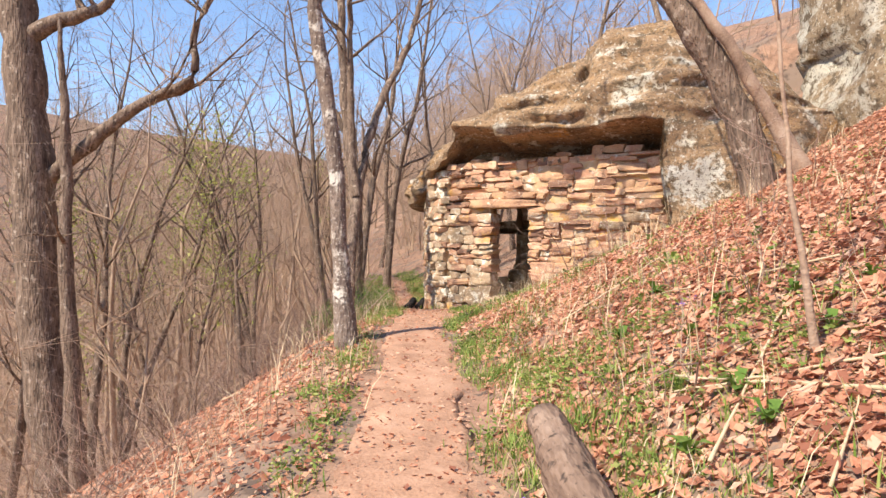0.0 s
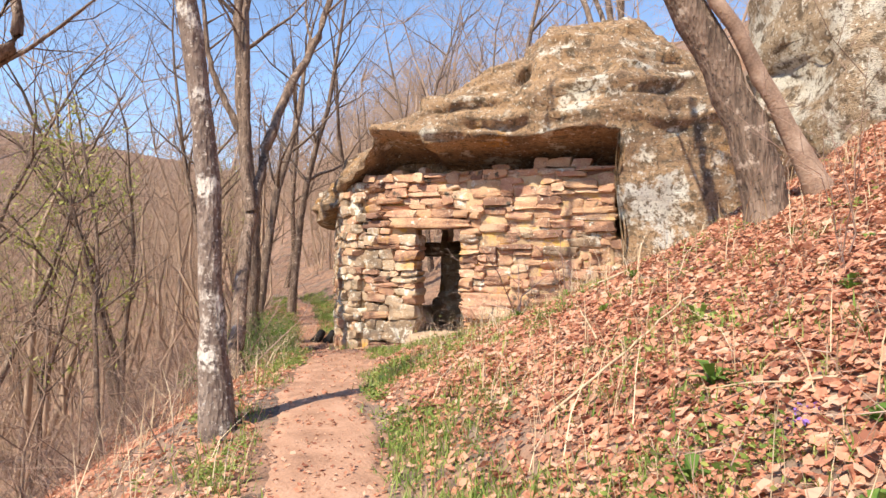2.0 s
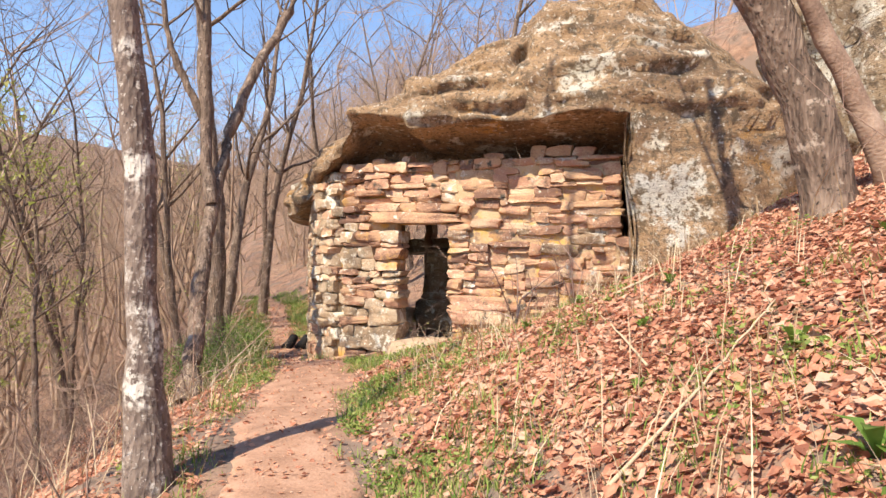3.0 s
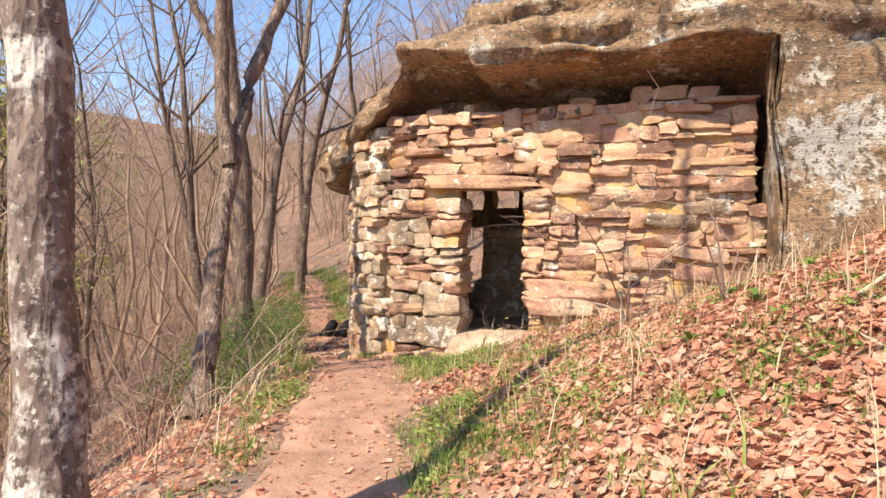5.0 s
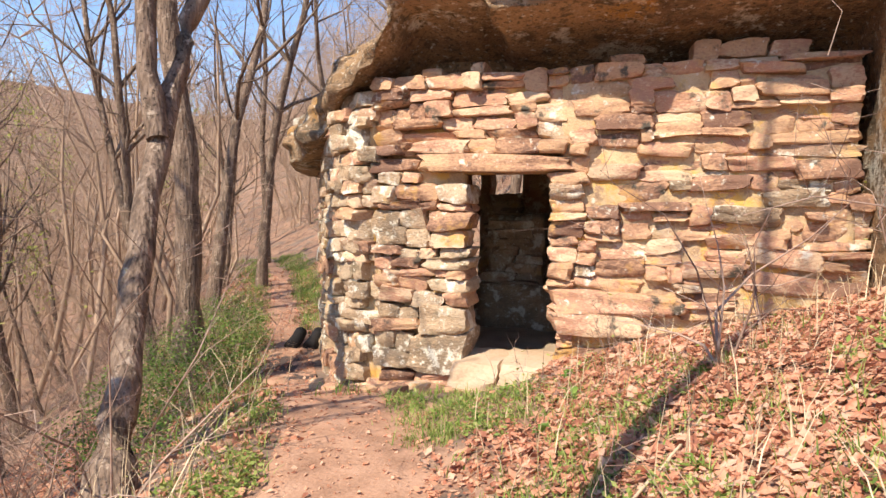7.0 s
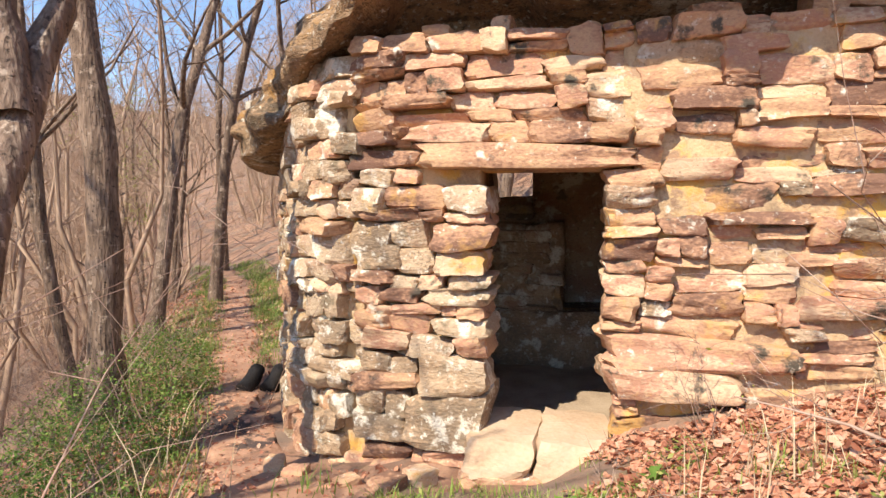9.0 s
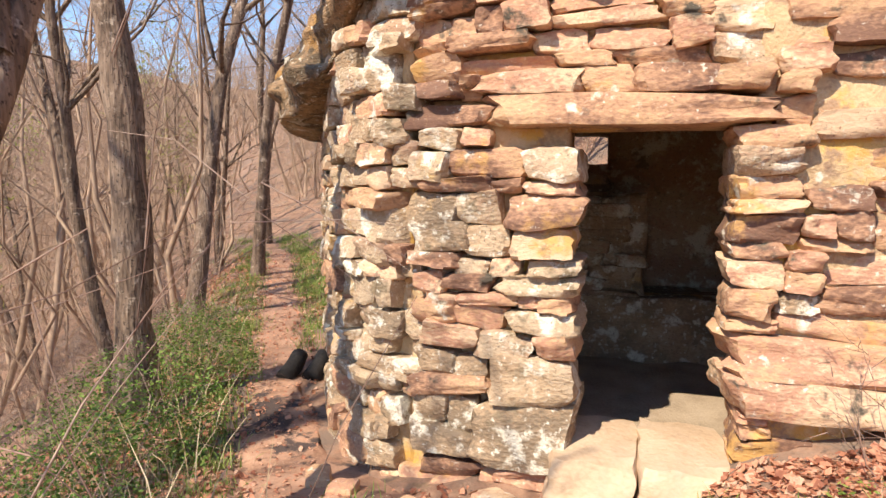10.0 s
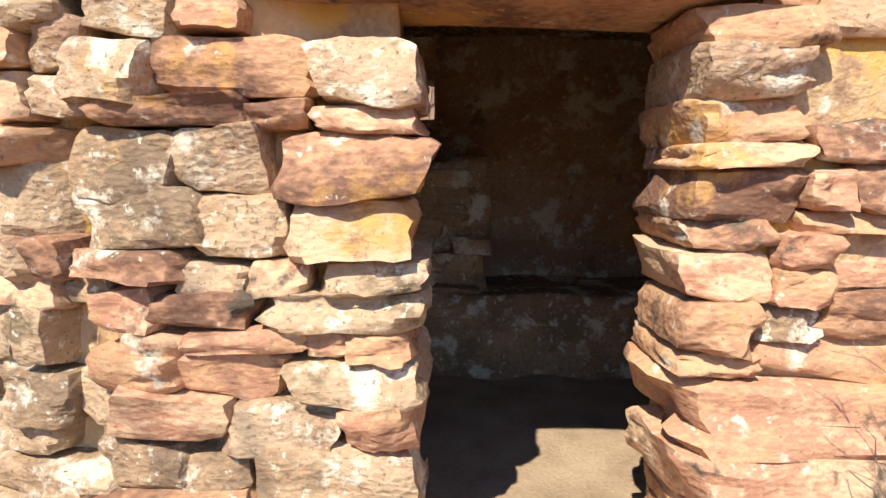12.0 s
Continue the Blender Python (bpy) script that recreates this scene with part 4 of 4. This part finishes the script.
def blades(name, label, tufts, mat, count=(18, 34), tall=(0.05, 0.17), spread=0.09, width=0.004, droop=1.1):
    """Tufts (x, y, size) of narrow bending blades."""
    vs, fs, n = [], [], 0
    for x, y, size in tufts:
        k = r.randint(*count)
        ang, len_, lean = r.uniform(0, 6.28, k), r.uniform(*tall, k) * size, r.uniform(0.1, droop, k)
        bx, by = x + r.normal(0, spread * size, k), y + r.normal(0, spread * size, k)
        bz = height(bx, by) - 0.01
        dx, dy = np.cos(ang), np.sin(ang)
        w = width * r.uniform(0.7, 1.4, k) * math.sqrt(size)
        for s, ww in ((0.0, 1.0), (0.5, 0.85), (1.0, 0.08)):
            reach, up = lean * len_ * s ** 1.7, len_ * s * (1 - 0.25 * lean * s)
            for side in (-1, 1):
                vs.append(np.stack([bx + dx * reach - dy * w * ww * side, by + dy * reach + dx * w * ww * side, bz + up], -1))
        base = n + np.arange(k)
        for q in (0, 2):
            fs.append(np.stack([base + q * k, base + (q + 1) * k, base + (q + 3) * k, base + (q + 2) * k], -1))
        n += 6 * k
    return tagged(from_arrays(name, np.concatenate(vs), np.concatenate(fs), mat, False), label, kind="stuff")


tufts = []
for _ in range(1500):
    y = r.uniform(1.0, 12.2)
    d = 0.42 + abs(r.normal(0, 0.55))
    x = path_centre(y) + d
    if bumps(np.array(x), np.array(y), 2.1, 1.0) > -0.05 and free(x, y) and r.rand() < 0.5:
        tufts.append((x, y, r.uniform(0.4, 0.9)))
for _ in range(380):
    x, y = 0.3 + abs(r.normal(0, 1.7)), r.uniform(1.2, 11.0)
    if x > path_centre(y) + 0.6 and free(x, y):
        tufts.append((x, y, r.uniform(0.4, 1.0)))
for _ in range(90):
    y = r.uniform(1.5, 14)
    tufts.append((path_centre(y) - 0.5 - abs(r.normal(0, 0.16)), y, r.uniform(0.4, 0.95)))
for _ in range(900):
    y = r.uniform(13, 30)
    side = 1 if r.rand() < 0.6 else -1
    x = path_centre(y) + side * (0.33 + abs(r.normal(0, 0.55)))
    if free(x, y):
        tufts.append((x, y, r.uniform(0.6, 1.3)))
for x, y, s in ((-1.25, 11.5, 1.6), (-1.2, 12.0, 1.7), (-1.3, 12.5, 1.6), (-1.1, 11.0, 1.4), (-1.25, 10.2, 1.4), (-1.05, 9.4, 1.3), (-1.0, 8.6, 1.2), (-0.95, 7.0, 1.2), (-1.2, 6.3, 1.3), (-1.0, 6.2, 1.2),
                (-0.9, 5.6, 1.2), (-0.85, 4.8, 1.2), (0.75, 3.1, 1.4), (0.55, 4.2, 1.3), (0.7, 6.2, 1.5), (0.9, 6.6, 1.6), (0.4, 8.2, 1.3), (-0.3, 12.1, 1.3), (-0.15, 12.0, 1.2)):
    tufts.append((x, y, s))
blades("grass", "patchy tufts of fresh spring grass along the path", tufts, GRASS)
blades("dead_grass", "thin straw-coloured dead stalks among the leaves",
       [(x, y, r.uniform(0.6, 1.6)) for x, y in zip(r.uniform(0.4, 4.8, 420), r.uniform(1.5, 11, 420)) if free(x, y)] +
       [(path_centre(y) - r.uniform(0.6, 1.6), y, r.uniform(0.8, 2.2)) for y in r.uniform(1.5, 20, 150)], STRAW, (3, 8), (0.15, 0.4), 0.1, 0.0025, 1.2)


def leafy(r, k, reach, tall, size):
    """A clump of small pointed leaves on hidden stems, uneven in outline."""
    vs, fs = [], []
    for i in range(k):
        a, q = r.uniform(0, 6.28), math.sqrt(r.uniform(0, 1))
        p = np.array([math.cos(a) * q * reach, math.sin(a) * q * reach, tall * r.uniform(0.1, 1) * (1 - 0.55 * q * q)])
        d = r.normal(0, 1, 3)
        d[2] = abs(d[2]) * 0.4
        d /= np.linalg.norm(d)
        side = np.cross(d, r.normal(0, 1, 3))
        side /= np.linalg.norm(side)
        s = size * r.uniform(0.6, 1.4)
        n = len(vs) * 4
        vs.append(np.array([p, p + d * s * 0.5 + side * s * 0.24, p + d * s, p + d * s * 0.5 - side * s * 0.24]))
        fs.append(np.array([[n, n + 1, n + 2, n + 3]]))
    return np.concatenate(vs), np.concatenate(fs)


def stems(r, k, reach, tall, radius, twigs=2, sides=3, lean=0.35):
    out = []
    for _ in range(k):
        a = r.uniform(0, 6.28)
        b = np.array([math.cos(a), math.sin(a), 0]) * reach * r.uniform(0, 0.5)
        b[2] = -0.05
        w = np.array([math.cos(a) * lean, math.sin(a) * lean, 1.0]) + r.normal(0, 0.12, 3)
        bough(r, b, w, tall * r.uniform(0.6, 1.15), radius * r.uniform(0.6, 1.2), 1, out, 0.30, 0.0, 4, (0, twigs, 2))
    return skin(out, (sides,))


# low green bushes on the outer side of the path beyond the leaning tree
def bush(x, y, reach, tall, k, label):
    ob = new("bush")
    ob.location = (x, y, float(height(x, y)))
    tagged(ob, label, "bush", "green bushes by the path")
    from_arrays("foliage", *leafy(r, k * 3, reach * 1.1, tall * 0.9, 0.03), GREEN, False).parent = ob
    from_arrays("stem", *stems(r, 14, reach, tall, 0.006), BRUSH, False).parent = ob


for x, y, reach, tall, k in ((-1.75, 13.2, 0.55, 0.75, 900), (-1.85, 14.1, 0.6, 0.95, 1100), (-1.75, 15.3, 0.6, 0.85, 1000), (-2.3, 13.7, 0.6, 0.8, 800), (-2.0, 16.4, 0.6, 0.8, 800), (-2.5, 15.4, 0.6, 0.9, 700), (-1.7, 12.3, 0.45, 0.6, 600), (-1.75, 11.5, 0.4, 0.5, 500), (-2.3, 12.6, 0.55, 0.7, 600), (-2.2, 17.6, 0.6, 0.7, 600)):
    bush(x, y, reach, tall, k, "low fresh-green bush of small leaves at the path's edge")


# low weeds in drifts over the slope and along the path
weeds = []
for _ in range(3400):
    y = r.uniform(1.0, 12.0)
    x = path_centre(y) + (0.42 + abs(r.normal(0, 1.5)) if r.rand() < 0.8 else -0.45 - abs(r.normal(0, 0.25)))
    if free(x, y) and bumps(np.array(x), np.array(y), 2.6, 3.0) + 0.5 * bumps(np.array(x), np.array(y), 6.0, 1.0) > 0.35:
        v, f = leafy(r, r.randint(10, 26), r.uniform(0.05, 0.13), r.uniform(0.04, 0.12), r.uniform(0.02, 0.042))
        weeds.append((v + np.array([x, y, float(height(x, y))]), f))
tagged(from_arrays("weeds", *join(weeds), WEED, False), "patchy low green weeds among the dry leaves", kind="stuff")


# broad-leaved herbs on the slope
def herb(k):
    rr = np.random.RandomState(70 + k)
    vs, fs, n = [np.array([[0, 0, 0.0]])], [], 1
    for i in range(rr.randint(9, 15)):
        a, l, up = rr.uniform(0, 6.28), rr.uniform(0.07, 0.14), rr.uniform(0.02, 0.10)
        d, s = np.array([math.cos(a), math.sin(a), 0.35]), np.array([-math.sin(a), math.cos(a), 0])
        p, w = np.array([0, 0, up]), l * 0.24
        vs.append(np.array([p + d * l * 0.4 + s * w, p + d * l * 0.45 + [0, 0, -0.006], p + d * l * 0.4 - s * w, p + d * l + np.array([0, 0, -0.03])]))
        fs.append(np.array([[-n, 0, 1], [-n, 1, 2], [0, 3, 1], [1, 3, 2]]) + n)
        n += 4
    me = from_arrays("herb", np.concatenate(vs), np.concatenate(fs), GREEN)
    return me


herbs = [herb(k) for k in range(4)]
for i in range(4):
    tagged(herbs[i], "small broad-leaved green herb among dry leaves", "plant", "herbs on the slope")
spots = [(1.3, 2.7), (1.5, 3.0), (1.15, 3.0), (1.75, 2.75), (1.9, 3.3), (1.0, 2.5), (1.4, 3.5), (1.25, 2.35), (2.1, 3.0), (1.7, 3.8), (2.2, 4.1), (1.6, 4.6), (2.4, 4.7), (2.9, 5.1), (1.2, 4.1), (2.0, 5.4), (1.5, 5.9), (2.5, 5.9),
         (3.1, 6.0), (1.9, 6.6), (1.3, 7.2), (2.4, 7.1), (1.6, 8.0), (2.2, 8.3), (1.2, 8.8), (1.7, 9.3), (0.9, 9.9), (1.3, 10.4), (2.0, 10.0), (2.6, 9.2), (1.0, 11.0), (0.7, 10.6), (1.5, 11.0), (3.0, 8.9)]
for i, (x, y) in enumerate(spots):
    m = Matrix.Translation((x, y, float(height(x, y)))) @ Matrix.Rotation(i * 1.9, 4, "Z")
    ob = herbs[i] if i < 4 else copy_thing(herbs[i % 4], m)
    s = r.uniform(0.55, 1.05)
    ob.matrix_basis = m @ Matrix.Diagonal((s, s, s, 1))
for x, y in ((0.28, 2.55), (0.36, 2.75), (1.55, 4.0), (1.62, 4.05)):
    v, f = leafy(r, 14, 0.05, 0.07, 0.025)
    ob = from_arrays("violet", v + np.array([0, 0, 0.02]), f, VIOLET, False)
    ob.location = (x, y, float(height(x, y)))
    tagged(ob, "tiny clump of purple violets in the leaves", "flower", "violets", "stuff")

# brush: bare pinkish stems on the outer bank and down the valley side
brush_kinds = [stems(np.random.RandomState(80 + k), 8, 0.6, 1.5, 0.006, 2, 3, 0.75) for k in range(4)]
thicket_kinds = [cheap_kind(90 + k, 4.0, 0.028, (5, 3), 2, 13, 0, (0.35, 0.7)) for k in range(4)]
bank = []
for _ in range(230):
    y = r.uniform(2.0, 34)
    bank.append((path_centre(y) - 2.0 - abs(r.normal(0, 2.2)), y))
bank = [(x, y) for x, y in bank if not (y < 4 and x > -2)]
forest("brush", "tangle of bare pinkish-brown brush on the outer bank", brush_kinds, bank, r.uniform(0.5, 1.15, len(bank)), BRUSH)
low = scatter(190, (-26, -3), (5, 45), lambda x, y: x < path_centre(y) - 3.2) + scatter(120, (-5, 7), (23, 60), lambda x, y: abs(x - path_centre(y)) > 1.3) + scatter(16, (6, 14), (13, 22), lambda x, y: True)
forest("thicket", "grey-brown thicket of bare stems in the valley", thicket_kinds, low, r.uniform(0.6, 1.25, len(low)), TWIG)
right_brush = [(x, y) for x, y in zip(r.uniform(1.2, 9, 80), r.uniform(14.5, 34, 80)) if x > path_centre(y) + 1.3 and free(x, y)]
forest("brush", "bare brush on the bank beyond the hut", brush_kinds, right_brush, r.uniform(0.6, 1.2, len(right_brush)), BRUSH)


# young trees with yellow-green buds down the slope
def budding(x, y, tall, k):
    ob = new("budding_tree")
    z = float(height(x, y))
    ob.location = (x, y, z)
    tagged(ob, "slim young tree hazy with yellow-green spring buds", "tree", "budding trees")
    rr = np.random.RandomState(int(k))
    trunk, out = wood_kind(int(k), tall, 0.05, (4, 3), 1, 0.08)
    from_arrays("trunk", *skin(trunk, (7,)), BARK).parent = ob
    from_arrays("crown", *skin(out, (3, 3)), BARK).parent = ob
    tips = np.concatenate([np.array(p)[1:] for lv, p, rd in out if lv >= 1])
    pick = tips[rr.randint(0, len(tips), 1500)] + rr.normal(0, 0.08, (1500, 3))
    d, e = rr.normal(0, 0.035, (1500, 3)), rr.normal(0, 0.035, (1500, 3))
    v = np.stack([pick, pick + d, pick + e], 1).reshape(-1, 3)
    from_arrays("foliage", v, np.arange(4500).reshape(-1, 3), BUD, False).parent = ob


for i, (x, y, tall) in enumerate(((-7.0, 17.0, 7.5), (-5.6, 13.5, 6.0), (-9.5, 22.0, 9.0), (-10.5, 26.0, 9.5), (-4.6, 27.0, 7.0), (-13.0, 24.0, 9.0), (-8.2, 15.0, 6.5), (-6.4, 21.0, 7.5), (-11.5, 18.5, 8.5))):
    budding(x, y, tall, 200 + i)


# the log by the path and sticks on the slope
def log(name, a, b, ra, rb, label, mat=DEADWOOD, cat="log"):
    q, rad = refine([a, [(a[i] + b[i]) / 2 + (0.02 if i == 0 else 0) for i in range(3)], b], [ra, (ra + rb) / 2 * 1.04, rb], 0.07, 0.004, 3)
    v, f = tube(q - q[0], rad, 18)
    n = np.array([noise.noise(Vector((p[0] * 12, p[1] * 3, p[2] * 12))) for p in v])
    c = np.repeat(q - q[0], 18, axis=0)
    v = c + (v - c) * (1 + 0.12 * n)[:, None]
    k = len(q) * 18
    ob = from_arrays(name, v, f.tolist() + [list(range(18))[::-1], list(range(k - 18, k))], mat)
    ob.location = q[0]
    return tagged(ob, label, cat)


log("log", (0.47, 1.3, 0.50), (0.50, 3.0, 0.66), 0.12, 0.095, "weathered brown log with flaking bark beside the path", LOG_BARK)
for a, b, ra in (((1.2, 1.9, 0.9), (1.75, 2.5, 1.0), 0.006), ((0.75, 2.2, 0.9), (1.3, 3.2, 1.0), 0.006), ((2.2, 3.4, 0.9), (1.5, 4.6, 1.0), 0.007), ((1.62, 2.0, 1.05), (1.15, 3.1, 1.0), 0.011), ((1.9, 2.1, 1.32), (1.05, 3.0, 0.95), 0.008), ((1.0, 2.3, 0.85), (2.1, 3.6, 1.5), 0.008), ((1.0, 5.2, 0.85), (2.3, 5.9, 1.5), 0.009),
                 ((1.6, 6.0, 1.15), (1.9, 7.3, 1.3), 0.008), ((2.1, 7.4, 1.4), (3.1, 7.9, 2.0), 0.012), ((0.8, 8.7, 0.9), (1.6, 9.3, 1.2), 0.008), ((-1.7, 5.2, 0.25), (-0.9, 6.3, 0.58), 0.008), ((-2.6, 7.2, 0.55), (-1.0, 6.9, 0.75), 0.010)):
    a, b = (a[0], a[1], float(height(a[0], a[1])) + 0.05), (b[0], b[1], float(height(b[0], b[1])) + 0.04)
    log("stick", a, b, ra, ra * 0.5, "fallen pale dry stick lying on the leaves", STRAW, "stick")
# two charred log ends beside the path at the end wall
for x, y, a in ((-0.88, 15.35, 0.2), (-0.62, 15.3, -0.1)):
    z = float(height(x, y))
    log("charred_log", (x, y, z + 0.02), (x + 0.10 * math.cos(a) + 0.04, y + 0.28, z + 0.2), 0.10, 0.09, "blackened stump of a log standing by the path", CHAR, "log")


# bare saplings and whips before the hut
def whip(x, y, seed, k, tall, radius, label, leaves=0):
    rr = np.random.RandomState(seed)
    ob = new("sapling")
    ob.location = (x, y, float(height(x, y)))
    tagged(ob, label, "sapling", "bare saplings before the hut")
    from_arrays("stem", *stems(rr, k, 0.12, tall, radius, 4, 5, 0.3), BRUSH).parent = ob
    if leaves:
        v, f = leafy(rr, leaves, 0.22, tall, 0.03)
        from_arrays("foliage", v, f, BUD, False).parent = ob


whip(2.15, 10.0, 301, 5, 1.6, 0.012, "multi-stemmed bare sapling in front of the wall", 18)
whip(2.5, 9.1, 302, 3, 1.5, 0.011, "bare arching sapling on the leafy slope", 10)
whip(0.45, 8.3, 303, 3, 0.75, 0.004, "thin bare twigs beside the path", 16)
whip(2.05, 11.2, 304, 4, 0.6, 0.004, "wispy bare twigs at the wall's foot", 8)
whip(2.9, 10.6, 305, 3, 1.1, 0.008, "thin bare whip against the stone wall")
whip(-1.55, 10.25, 306, 6, 1.9, 0.010, "reddish bare shoots around the leaning tree", 16)
whip(-1.85, 9.7, 307, 5, 1.8, 0.009, "reddish bare shoots on the outer bank", 22)
whip(-1.35, 6.5, 308, 4, 1.5, 0.006, "thin bare shoots beside the pale tree")
whip(2.6, 5.0, 309, 3, 1.2, 0.006, "thin bare shoots on the leafy slope")
whip(3.6, 6.2, 310, 3, 1.3, 0.008, "thin bare shoots by the leaning trunk")
whip(1.25, 2.95, 311, 4, 0.8, 0.005, "thin arching stems with small new leaves", 30)
whip(1.75, 3.4, 312, 4, 0.7, 0.005, "thin arching stems with small new leaves", 26)
whip(1.05, 3.6, 313, 3, 0.55, 0.004, "thin arching stems with small new leaves", 20)
whip(2.0, 4.9, 314, 3, 0.6, 0.004, "thin arching stems with small new leaves", 16)
whip(1.04, 10.5, 316, 5, 0.55, 0.0035, "thin bare sapling with a few buds before the doorway", 12)
